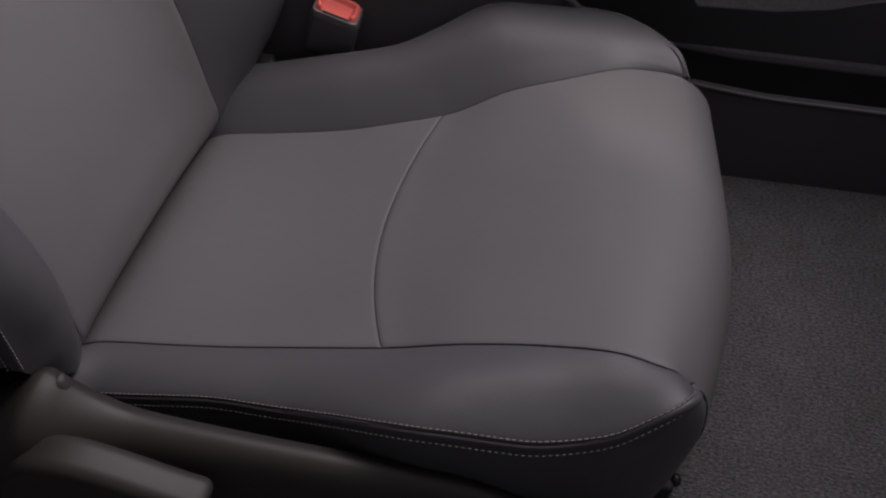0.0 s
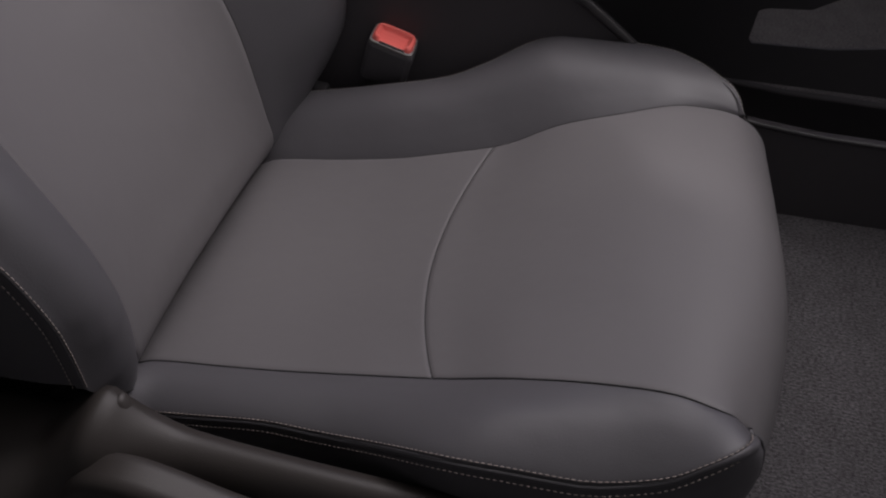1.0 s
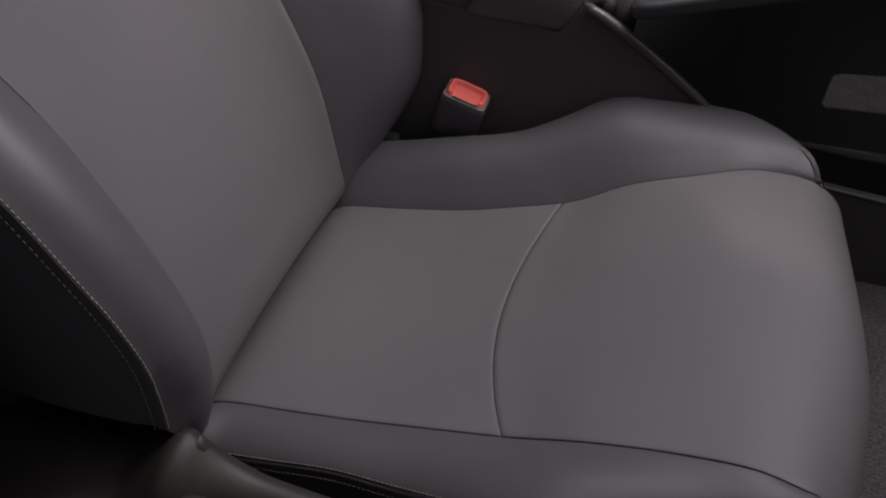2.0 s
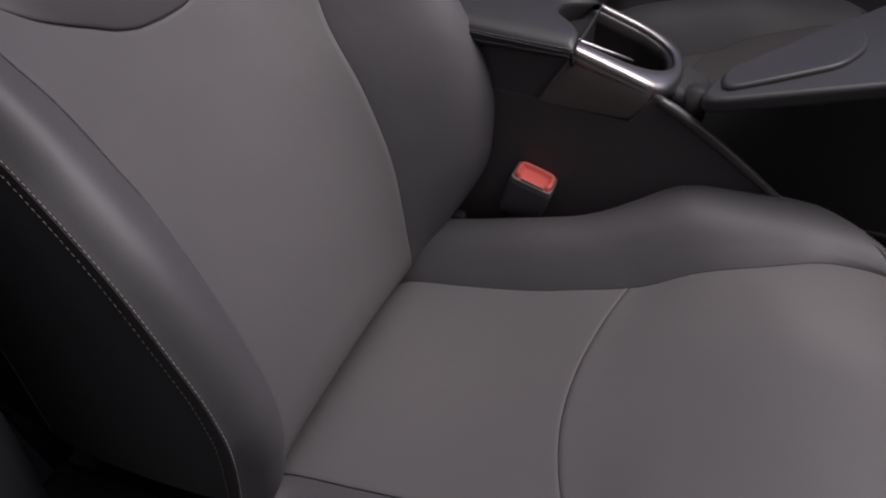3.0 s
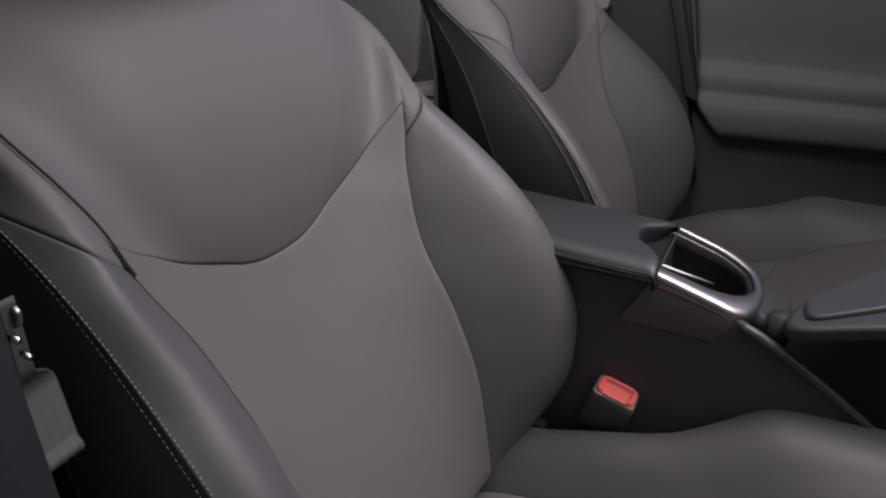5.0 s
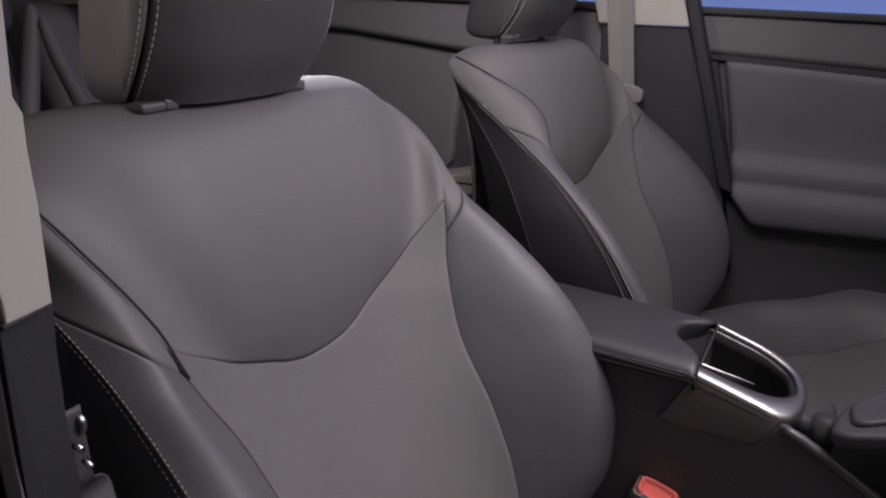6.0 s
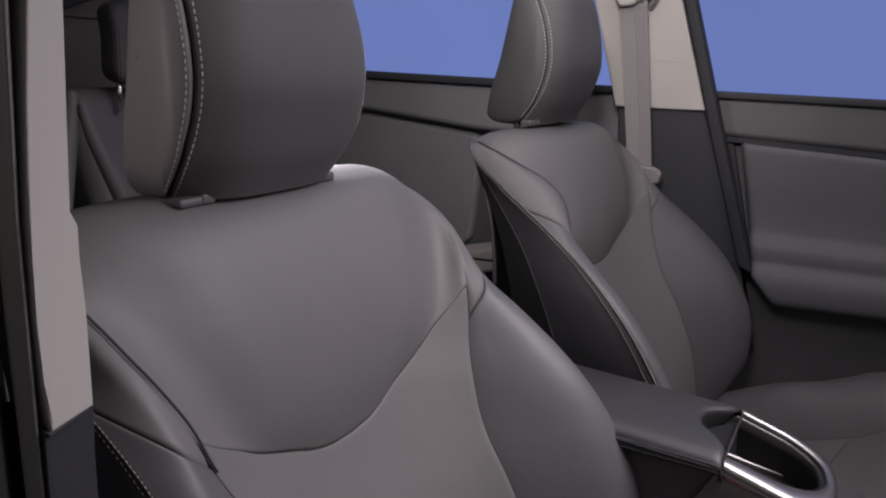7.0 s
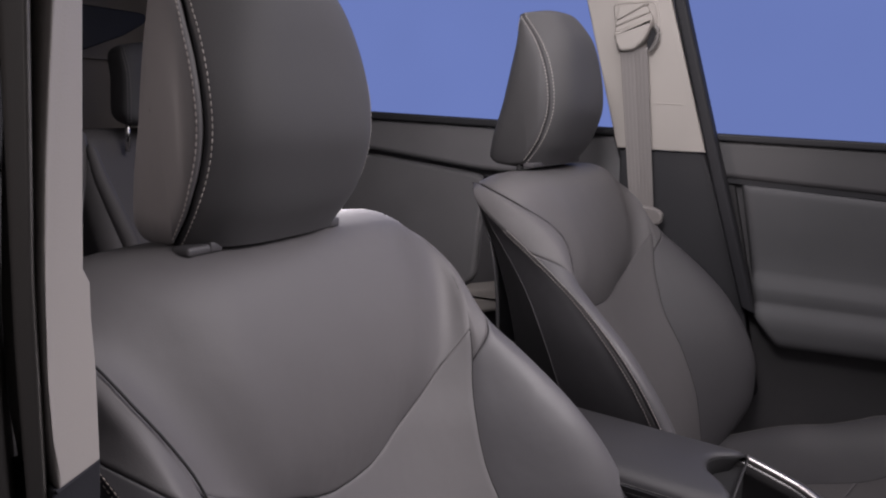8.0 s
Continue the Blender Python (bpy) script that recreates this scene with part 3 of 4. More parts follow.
def prism(bm, outline, place, depth, bevel=0.003, seg=3):
    """A plate: the outline (pairs) put in place by place(a, b) -> point, thickened along the vector depth, its rims rounded."""
    p = np.array(outline, float)
    nxt = np.roll(p, -1, 0)
    if np.sum(p[:, 0] * nxt[:, 1] - nxt[:, 0] * p[:, 1]) < 0:
        p = p[::-1]
        nxt = np.roll(p, -1, 0)
    d = nxt - p
    d /= np.linalg.norm(d, axis=1, keepdims=True) + 1e-12
    n = np.stack([-d[:, 1], d[:, 0]], 1)
    m = n + np.roll(n, 1, 0)
    m /= np.maximum(1 + np.sum(n * np.roll(n, 1, 0), axis=1, keepdims=True), 0.35)
    dv = Vector(depth)
    full = dv.length
    bevel = min(bevel, full * 0.45)
    rings = []
    steps = [(bevel * (1 - math.sin(a)), bevel * (1 - math.cos(a))) for a in np.linspace(0, math.pi / 2, seg + 1)]
    for inset, deep in steps + [(i, full - e) for i, e in steps[::-1]]:
        rings.append([bm.verts.new(Vector(place(*q)) + dv * (deep / full)) for q in p + m * inset])
    k = len(p)
    for a, b in zip(rings, rings[1:]):
        for i in range(k):
            bm.faces.new((a[i], a[(i + 1) % k], b[(i + 1) % k], b[i]))
    bm.faces.new(rings[0])
    bm.faces.new(rings[-1][::-1])
    return bm


def rounded(points, r=0.01, n=5):
    """An outline with its corners rounded."""
    p = [Vector(q) for q in points]
    out = []
    for k, b in enumerate(p):
        a, c = p[k - 1], p[(k + 1) % len(p)]
        ra = min(r, (a - b).length * 0.45)
        rc = min(r, (c - b).length * 0.45)
        s, e = b + (a - b).normalized() * ra, b + (c - b).normalized() * rc
        for i in range(n + 1):
            t = i / n
            out.append(tuple(s * (1 - t) ** 2 + b * 2 * t * (1 - t) + e * t * t))
    return out


def plate(name, outline, y, thick, mat, parent=None, label="", bevel=0.003, r=0.0, smooth=True, lean=0.0, z0=0.9):
    """An upright plate in the plane of x and z; lean: how far it comes towards the door for each metre of height."""
    bm = bmesh.new()
    prism(bm, rounded(outline, r) if r else outline, lambda a, b: (a, y - lean * (b - z0), b), (0, thick, 0), bevel)
    return part(name, bm, mat, parent, label, smooth)


FLOOR_Z = 0.205
slab("floor", (3.4, 1.5, 0.04), (-0.1, 0.42, FLOOR_Z - 0.02), CARPET, "grey looped carpet on the car floor", "floor")
slab("ceiling", (1.0, 1.25, 0.03), (-1.15, 0.34, 1.36), HEADLINER, "pale cloth headliner above the rear seat", "ceiling")
slab("backdrop", (16, 0.1, 8), (-1.5, 6.0, 2.5), BLUE, "plain blue studio backdrop outside the windows", "backdrop")
# out of view; its pale colour bounces light up into the cabin
slab("ground", (60, 60, 0.1), (0, 0, -0.35), LIGHTENED_GREY, "grey studio ground under the car", "ground")

# unseen screen, added to hold back light from beyond the open door
slab("wall_light_block", (14, 0.1, 1.3), (0, -2.8, 0.35), CLOTH_BLACK, "low black screen added out of view to block light from the door side", "wall")
slab("wall_front", (.20, 1.30, .38), (1.14, .34, .66), PLASTIC, "dark dashboard end of the cabin", "wall")
slab("wall_toe", (.04, 1.30, .60), (1.27, .34, .48), CARPET, "dark carpeted toe board", "wall")

slab("door_3", (1.3, .05, .70), (-.82, -.36, .53), PLASTIC, "closed near rear door panel", "car door")

# far side: doors
DOOR_Y = 1.0
door = tagged(plate("door_1", [(-.06, .2), (1.2, .2), (1.2, .80), (.29, .862), (-.012, .880), (-.03, .60)], DOOR_Y + .03, .06, PLASTIC, bevel=.006), "grey vinyl front door panel with a padded armrest", "car door", "", "structure")
plate("upper_trim", [(-.012, .828), (.29, .802), (1.2, .722), (1.2, .832), (.29, .885), (-.010, .902)], DOOR_Y + .005, .05, DOOR_DARK, door, "dark textured upper trim", .012)
plate("window_seal", [(-.016, .900), (.29, .882), (1.2, .828), (1.2, .842), (.29, .896), (-.012, .913)], DOOR_Y - .004, .05, RUBBER, door, "black window seal", .004)
plate("seam_groove", [(-.012, .818), (.29, .792), (1.2, .712), (1.2, .724), (.29, .804), (-.010, .830)], DOOR_Y + .012, .03, RUBBER, door, "black parting line", .002)
prof = smooth_curve([(0, .811, 1.016), (.05, .808, 1.007), (.12, .796, 1.004), (.3, .74, 1.006), (.5, .68, 1.008), (.58, .645, 1.005), (.63, .628, .994), (.67, .615, .986), (.72, .600, .9845), (.76, .588, .985),
                     (.79, .579, .978), (.83, .568, .967), (.88, .545, .962), (.93, .520, .964), (.97, .505, .974), (1, .498, 1.01)])(np.linspace(0, 1, 61))
xs = np.concatenate([[0, .0005, .002, .005, .010], np.linspace(.018, 1.1, 30)])
rows = []
for zz_, yy_ in prof:
    left = .043 + (.806 - zz_) * .17 + max(0, .56 - zz_) * .6
    rows.append([(left + q, yy_ + .014 * (1 - min(1, q / .010)) ** 2, zz_ - (q + left - .09) * .09 * (zz_ - .5) / .3) for q in xs])
panel("inset_panel", np.array(rows), (.5, 1.2, .6), DOOR_GREY, door, "grey vinyl panel with a moulded armrest", "", thick=0)
plate("edge_trim", [(-.004, .815), (.030, .812), (.074, .60), (.088, .54), (.066, .55), (.045, .60)], DOOR_Y + .014, .03, PLASTIC_GREY, door, "dark edge trim", .005)
plate("pull_handle", [(.415, .573), (.48, .570), (.48, .525), (.415, .528)], DOOR_Y - .040, .03, SILVER, door, "silver pull handle", .006, .008)
door2 = tagged(plate("door_2", [(-1.3, .2), (-.40, .2), (-.16, .50), (-.16, .88), (-.45, .90), (-1.3, .95)], DOOR_Y + .05, .05, PLASTIC, bevel=.006), "grey vinyl rear door panel", "car door", "", "structure")
# trim and inset panel lightened, as little light reaches the rear door
plate("upper_trim", [(-1.3, .900), (-.84, .868), (-.54, .826), (-.16, .80), (-.16, .908), (-.46, .925), (-.84, .948), (-1.3, .975)], DOOR_Y + .012, .05, LIGHTENED_GREY, door2, "dark textured upper trim", .014)
plate("window_seal", [(-1.3, .974), (-.84, .946), (-.46, .923), (-.16, .905), (-.16, .920), (-.46, .940), (-.84, .964), (-1.3, .992)], DOOR_Y, .05, RUBBER, door2, "black window seal", .005)
plate("inset_panel", [(-1.3, .888), (-.84, .855), (-.55, .815), (-.53, .80), (-.56, .56), (-.60, .53), (-1.3, .53)], DOOR_Y + .03, .04, LIGHTENED_GREY, door2, "grey vinyl inset panel", .012, .015)
plate("switch_plate", [(-.535, .812), (-.50, .806), (-.50, .775), (-.535, .78)], DOOR_Y + .035, .03, RUBBER, door2, "black switch plate", .003, .004)
plate("beige_ledge", [(-.58, .540), (-.40, .575), (-.37, .525), (-.55, .485)], DOOR_Y - .05, .10, BEIGE, door2, "beige lower ledge", .01, .01)

# far centre pillar
pillar = tagged(plate("trim_far_pillar", [(-.290, 1.34), (-.142, 1.34), (-.098, 1.167), (-.019, .877), (-.194, .884), (-.267, 1.181)], .962, .045, BEIGE, bevel=.004), "beige centre pillar trim beyond the far seat", "pillar", "", "structure")
plate("lower_trim", [(-.190, .882), (-.022, .875), (.062, .600), (.10, .40), (-.19, .40)], .970, .05, RUBBER, pillar, "black lower pillar trim", .006)
plate("door_seal", [(-.137, 1.34), (-.112, 1.34), (-.072, 1.166), (.006, .872), (.088, .57), (.062, .58), (-.018, .872), (-.094, 1.166)], .958, .04, SEAL, pillar, "black rubber door seal", .006)
plate("crease", [(-.122, .9735), (-.066, .970), (-.0655, .9680), (-.122, .9715)], .9612, .002, BEIGE, pillar, "raised crease in the beige trim", .0006)

# far belt
belt = thing("seat_belt", "grey webbing belt hanging on the beige pillar", "seat belt")
n = 40
t = np.linspace(0, 1, n + 1)
top, bot = np.array((-.1615, .945, 1.078)), np.array((-.128, .925, .76))
mid = top[None] * (1 - t[:, None]) + bot[None] * t[:, None]
half = .0265 - .003 * t
across = np.linspace(-1, 1, 41)
g = np.stack([np.stack([mid[:, 0] + a * half, mid[:, 1] - .002 * abs(a) + 0.00022 * math.cos(a * 7 * math.pi), mid[:, 2] + .1 * a * half], 1) for a in across], 1)
panel("webbing", g, (-.15, 1.2, .9), WEB, belt, "ribbed grey webbing", "", thick=0.0015)
plate("guide_recess", [(-.211, 1.172), (-.122, 1.170), (-.116, 1.112), (-.134, 1.066), (-.198, 1.068)], .9605, .010, BEIGE, belt, "beige recess plate", .0012, .014)
ring = rounded([(-.2085, 1.1675), (-.127, 1.166), (-.122, 1.124), (-.140, 1.085), (-.196, 1.082)], .012, 5)
tube("recess_edge", [(x, .9595, z) for x, z in ring + ring[:2]], .0013, BEIGE, belt, "raised edge of the recess", 8)
for slat, deep in (([(-.199, 1.1305), (-.141, 1.157), (-.139, 1.163), (-.195, 1.161)], .945), ([(-.199, 1.1205), (-.133, 1.1435), (-.140, 1.157), (-.199, 1.131)], .942),
                   ([(-.199, 1.1090), (-.126, 1.1300), (-.131, 1.143), (-.199, 1.120)], .939)):
    plate("slat", slat, deep, .016, BEIGE, belt, "moulded slat", .0028, .004)
plate("guide_cover", [(-.200, 1.1085), (-.126, 1.1305), (-.1265, 1.1223), (-.1381, 1.0936), (-.1591, 1.0741), (-.1864, 1.0728), (-.1955, 1.088)], .930, .03, BEIGE, belt, "smooth beige belt guide cover", .006, .006)
# a dark plate takes the place of the shade inside the loop
plate("guide_gap_shade", [(-.129, 1.119), (-.120, 1.110), (-.120, 1.090), (-.137, 1.072), (-.140, 1.090)], .950, .012, SEAL, belt, "dark plate standing for the shaded gap behind the guide", .002, .006)
loop = resample([(-.1265, .940, 1.121), (-.1155, .941, 1.110), (-.1165, .941, 1.094), (-.1215, .941, 1.081), (-.1337, .942, 1.068)], .003)
tube("guide_loop", [loop[max(0, k - 2):k + 3].mean(0) for k in range(len(loop))], .0042, PLASTIC_LIGHT, belt, "grey guide loop")
plate("tongue", [(-.140, .775), (-.100, .770), (-.085, .760), (-.088, .738), (-.108, .735), (-.140, .748)], .915, .018, WEB, belt, "grey plastic belt tongue", .005, .008)

# near centre pillar, seen past the open door's edge
def lean_plate(name, outline, y, depth, mat, parent, label, bevel, r=0.0):
    """A plate whose depth runs back and inwards, as the pillar's flank does."""
    bm = bmesh.new()
    prism(bm, rounded(outline, r) if r else outline, lambda a, b: (a, y, b), (-1.6 * depth, depth, 0), bevel)
    return part(name, bm, mat, parent, label)


FLANK = smooth_curve([(.70, -.066), (.788, -.0625), (.83, -.060), (.882, -.056), (.92, -.050), (.992, -.038), (1.08, -.022), (1.40, .024)])


def flank(a, b):
    """The pillar's flank turns inwards and back from its outer edge."""
    d = 1.15 * max(0.0, a - float(FLANK(b)[0]))
    return (a - 1.6 * d, -.33 + d, b)


bm = bmesh.new()
prism(bm, [(.046, 1.35), (.022, 1.35), (-.0155, 1.08), (-.0313, .9925), (-.0393, .9615), (-.0474, .9285), (-.0544, .896), (-.0602, .8667), (-.0639, .8373), (-.065, .810), (-.0625, .786), (-.0281, .776), (-.0237, .827),
           (-.0236, .853), (-.0218, .870), (-.0266, .8785), (-.0175, .938), (-.0084, .997), (.003, 1.08)],
      flank, (-.05, .01, 0), .0022)
near = tagged(part("trim_near_pillar", bm, BEIGE), "beige centre pillar trim beside the open door", "pillar", "", "structure")
bm = bmesh.new()
prism(bm, [(-.068, .7865), (-.0625, .7872), (-.0270, .7772), (-.0310, .752), (-.0345, .710), (-.0345, .660), (-.0320, .600), (-.0300, .530), (-.0300, .20), (-.080, .20), (-.076, .70)], lambda a, b: Vector(flank(a, b)) + Vector((.0012, -.0015, 0)), (-.05, .01, 0), .0015)
part("lower_trim", bm, SEAL, near, "dark grey lower pillar trim")
# seal and skin face away from the lamps, so their colour is lightened
lean_plate("door_seal", [(.018, 1.35), (-.005, 1.35), (-.060, 1.0), (-.078, .85), (-.088, .70), (-.092, .35), (-.074, .35), (-.071, .72), (-.0655, .788), (-.057, .882), (-.0395, .992)], -.334, .03, PLASTIC_LIGHT, near, "rubber door seal, lightened to make up for missing light", .005)
lean_plate("pillar_skin", [(-.006, 1.35), (-.05, 1.35), (-.13, .9), (-.14, .2), (-.090, .2), (-.090, .70), (-.080, .85), (-.062, 1.0)], -.34, .03, PLASTIC_LIGHT, near, "pillar skin, lightened to make up for missing light", .006)
strap = thing("seat_belt", "grey belt end with metal tongue beside the near seat", "seat belt")
sz = np.concatenate([np.linspace(.712, .646, 16), np.linspace(.643, .625, 5), np.linspace(.622, .606, 7)])
sy = np.linspace(0, -.026, 15)
rows = []
for z in sz:
    # wide and flat at its end, drawn together to a narrow neck under the rivets
    neck = np.clip((z - .646) / .022, 0, 1)
    neck = neck * neck * (3 - 2 * neck)
    hem = float(np.interp(z, (.606, .6075, .6125, .614), (.0008, .0026, .0026, 0)))
    rows.append([(1 - neck) * np.array((-.0958 - .50 * (z - .606) - .12 * y * (z - .606) / .06 + hem + .0002 * math.cos(y * 900), -.270 + .20 * (z - .606) + y, z + .02 * y)) + neck * np.array((-.101, -.281 + .35 * y, z)) for y in sy])
panel("webbing", np.array(rows), (-.3, -.28, .65), WEB_DARK, strap, "grey webbing end with a folded hem", "", thick=.0016)
plate("tongue", [(-.105, .699), (-.1005, .708), (-.0965, .704), (-.0985, .695)], -.285, .004, SILVER, strap, "bright metal tongue", .0015, .003)
tube("rivet", [(-.100, -.289, .6925), (-.094, -.289, .6905)], .0019, CHROME, strap, "bright metal rivet", 10)
tube("rivet", [(-.094, -.289, .6845), (-.088, -.289, .6815)], .0019, CHROME, strap, "bright metal rivet", 10)

# ---- centre console ----
console = thing("centre_console", "black centre console with padded armrest and silver cup holder", "console")
CY = 0.25
body = [(-.40, .488), (-.10, .486), (.108, .474), (.212, .462), (.234, .497), (.262, .482), (.300, .459), (.345, .428), (.386, .397), (.43, .364), (.47, .342), (.515, .329), (.60, .321), (.95, .317), (.95, .19), (-.40, .19)]
plate("side_wall", body, CY + .003, .012, CONSOLE_BLACK, console, "black side wall", .004)
plate("side_wall", [(x, max(.19, z - .05)) for x, z in body], CY + .17, .014, CONSOLE_BLACK, console, "black side wall", .004)
plate("inner_box", [(-.40, .19), (.22, .19), (.22, .440), (.085, .45), (.095, .515), (-.40, .535)], CY + .010, .155, CONSOLE_BLACK, console, "black inner box", .003)
bm = bmesh.new()
box(bm, (.78, .15, .02), (.58, .34, .215), .003)
part("tray", bm, CLOTH_BLACK, console, "black tray")
# armrest: a padded lid with a hollowed front edge
sec = smooth_curve([(0, .250, -.029), (.08, .245, -.024), (.16, .243, -.015), (.24, .248, -.003), (.32, .264, .004), (.5, .32, .008), (.75, .38, .004), (.85, .396, -.004), (.92, .402, -.018), (1, .398, -.04)])
q = np.linspace(0, 1, 41)
yz = sec(q)
hollow = .036 * np.exp(-(np.abs(yz[:, 0] - .330) / .040) ** 3)
sx = np.concatenate([np.linspace(0, .9, 24), .9 + .1 * np.sin(np.linspace(0, 1, 9)[1:] * np.pi / 2)])
xx = -.30 + sx[:, None] * (.147 - hollow[None] + .30)
low = np.clip((sx - .55) / .45, 0, 1)[:, None]
zz = .552 + yz[None, :, 1] * np.where(yz[None, :, 1] < 0, 1 - .35 * low, 1) - .075 * xx
drop = .005 * np.clip((sx - .985) / .015, 0, 1) ** 2
g = np.stack([xx, np.broadcast_to(yz[None, :, 0], xx.shape), zz - drop[:, None]], 2)
# the hollow's front face is coloured deep black to hold its shade
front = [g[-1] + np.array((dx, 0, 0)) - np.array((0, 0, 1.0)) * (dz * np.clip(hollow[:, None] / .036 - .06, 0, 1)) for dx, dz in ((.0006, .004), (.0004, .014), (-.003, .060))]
panel("lid_front", np.concatenate([g[-1:], np.array(front)]), (0, .32, .50), SHADE_BLACK, console, "hollowed front of the armrest lid, blackened for its shade", "", thick=.002)
# block added below the hollow so that it reads as dark
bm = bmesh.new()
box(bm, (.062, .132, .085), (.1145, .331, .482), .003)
part("lid_shade", bm, SHADE_BLACK, console, "black block that fills the lid's hollow with shade")
panel("armrest", g, (0, .32, .50), ARMREST, console, "padded black leather armrest lid", "", thick=.002)
stitches("stitching", g[:, 8] + np.array((0, -.0004, .0004)), console, THREAD_GREY, .0034, .0026, .0005)
stitches("stitching", g[:, 5] + np.array((0, -.0005, 0)), console, THREAD_GREY, .0034, .0026, .0005)
plate("welt", [(-.30, .566), (.134, .5334), (.134, .5309), (-.30, .5635)], .2425, .006, RUBBER, console, "dark welt line", .0008)


def rim_z(x):
    return .535 - .33 * (x - .145)


OUTER = smooth_curve([(0, .145, .2500), (.28, .222, .2500), (.36, .243, .262), (.44, .254, .290), (.52, .2575, .325), (.60, .253, .362), (.70, .235, .390), (.80, .205, .402), (1, .147, .4035)])
INNER = smooth_curve([(0, .145, .2735), (.28, .192, .2775), (.36, .215, .285), (.44, .236, .302), (.52, .2445, .326), (.60, .240, .355), (.70, .222, .378), (.80, .195, .389), (1, .147, .3925)])
a = np.linspace(0, 1, 61)
o, i_ = OUTER(a), INNER(a)
rows = []
for k, lift in ((0, -.014), (0, -.006), (.04, -.002), (.15, .0006), (.5, .0015), (.85, .0006), (.97, -.002), (1, -.008)):
    xy = o * (1 - k) + i_ * k
    rows.append(np.stack([xy[:, 0], xy[:, 1], rim_z(xy[:, 0]) + lift], 1))
panel("cup_rim", np.array(rows), (.2, .33, .45), SILVER, console, "satin silver cup holder rim", "", thick=.003)
rows = []
for f, dz in ((1.0, -.005), (.90, -.0065), (.885, -.020), (.86, -.05), (.80, -.062), (.4, -.064)):
    c = np.array((.185, .333))
    xy = c + (i_ - c) * f
    xy = np.concatenate([[(.118, xy[0, 1])], xy, [(.118, xy[-1, 1])]])
    rows.append(np.stack([xy[:, 0], xy[:, 1], rim_z(xy[:, 0]) + dz], 1))
mesh_object("cup_well", np.array(rows).reshape(-1, 3), grid_faces(6, 63), GLOSS_BLACK, console, "glossy black cup well")
bm = bmesh.new()
prism(bm, [(.140, .30), (.2, .29), (.235, .31), (.24, .34), (.22, .375), (.14, .38)], lambda p, r: (p, r, .455 - .2 * (p - .2)), (0, 0, .01), .002)
part("well_floor", bm, GLOSS_BLACK, console, "black cup well floor")
# liner edge as a tapering silver rod that imitates its highlight
ring = resample([(.132, .2860, .5325), (.146, .2890, .5280), (.170, .2960, .5195), (.1919, .3042, .512), (.208, .315, .503)], .004)
tube("liner_highlight", [ring[max(0, k - 3):k + 4].mean(0) for k in range(len(ring))], np.interp(np.arange(len(ring)), (0, len(ring) * .5, len(ring) - 1), (.0032, .0020, .0006)), SILVER, console, "silver edge of the well liner, tapered like its fading highlight")
rows = []
for k in np.linspace(0, 1, 17):
    # from the rim down to the lower edge, bowed out in the middle and turned in at both ends
    left, right = np.array((.1465 - .038 * k, .5338 - .0673 * k)), np.array((.235 - .022 * k ** 1.3, .5045 - .042 * k))
    m = np.linspace(0, 1, 21)[:, None]
    xz = left * (1 - m) + right * m
    rows.append(np.stack([xz[:, 0], np.full(21, CY + .0062 - .0075 * math.sin(math.pi * (.10 + .82 * k)) ** .7), xz[:, 1]], 1))
panel("side_plate", np.array(rows), (.17, CY + .1, .49), BRONZE, console, "dark satin metal side plate", "", thick=.004)
plate("upper_box_side", [(-.30, .485), (.116, .4735), (.157, .527), (.14, .531), (-.30, .56)], CY + .004, .01, CONSOLE_BLACK, console, "black box side under the lid", .0006)
# moulded edge that runs forward and down
edge = [(.226, CY + .0050, .490)] + [(x, CY + .0050, z - .003) for x, z in body[4:14]]
ep = resample(edge, .01)
ep = np.array([ep[max(0, k - 2):k + 3].mean(0) for k in range(len(ep))])
tube("edge_moulding", ep, np.interp(ep[:, 0], (.226, .25, .34, .47, .55), (.004, .0066, .0058, .0036, .0030)), MOULDING, console, "smooth dark edge moulding", 12)
plate("bridge_wall", [(.29, .30), (.95, .30), (.95, .43), (.72, .378), (.68, .365), (.62, .355), (.528, .351), (.523, .356), (.523, .392), (.532, .396), (.58, .400), (.62, .425), (.75, .46), (.95, .50), (.95, .66),
                      (.72, .60), (.475, .535), (.392, .510), (.386, .474), (.29, .440)], CY + .138, .004, PLASTIC, console, "black wall under the bridge with an opening", .001)
# bridge shelf
def shelf_z(x):
    return .501 + .28 * (x - .276)


bm = bmesh.new()
plan = rounded([(.276, .243), (.72, .243), (.72, .56), (.53, .54), (.40, .412), (.291, .312)], .03, 8)
prism(bm, plan, lambda p, r: (p, r, shelf_z(p) - .018), (0, 0, .018), .006, 4)
part("bridge", bm, BRIDGE, console, "dark grey bridge shelf")
bm = bmesh.new()
pad = rounded([(.298, .256), (.345, .268), (.405, .288), (.428, .33), (.428, .41), (.415, .418), (.296, .304)], .018, 6)
prism(bm, pad, lambda p, r: (p, r, shelf_z(p) - .004), (0, 0, .0100), .0045, 4)
part("bridge_pad", bm, BRIDGE, console, "raised soft pad")
bm = bmesh.new()
box(bm, (.05, .08, .030), (.264, .327, .472), .012, 4, pose(0, 0, 0, 0, 18, 0))
part("bridge_root", bm, PLASTIC_GREY, console, "dark moulded root of the bridge")
for x, y in ((.274, .295),):
    tube("bridge_post", [(x, y, .44), (x + .004, y, .492)], .013, PLASTIC_GREY, console, "short dark post", 16)

tube("well_edge", [(.1465, .2735, .5335), (.1485, .3925, .5335)], .0013, PLASTIC_GREY, console, "thin grey rear edge of the well")

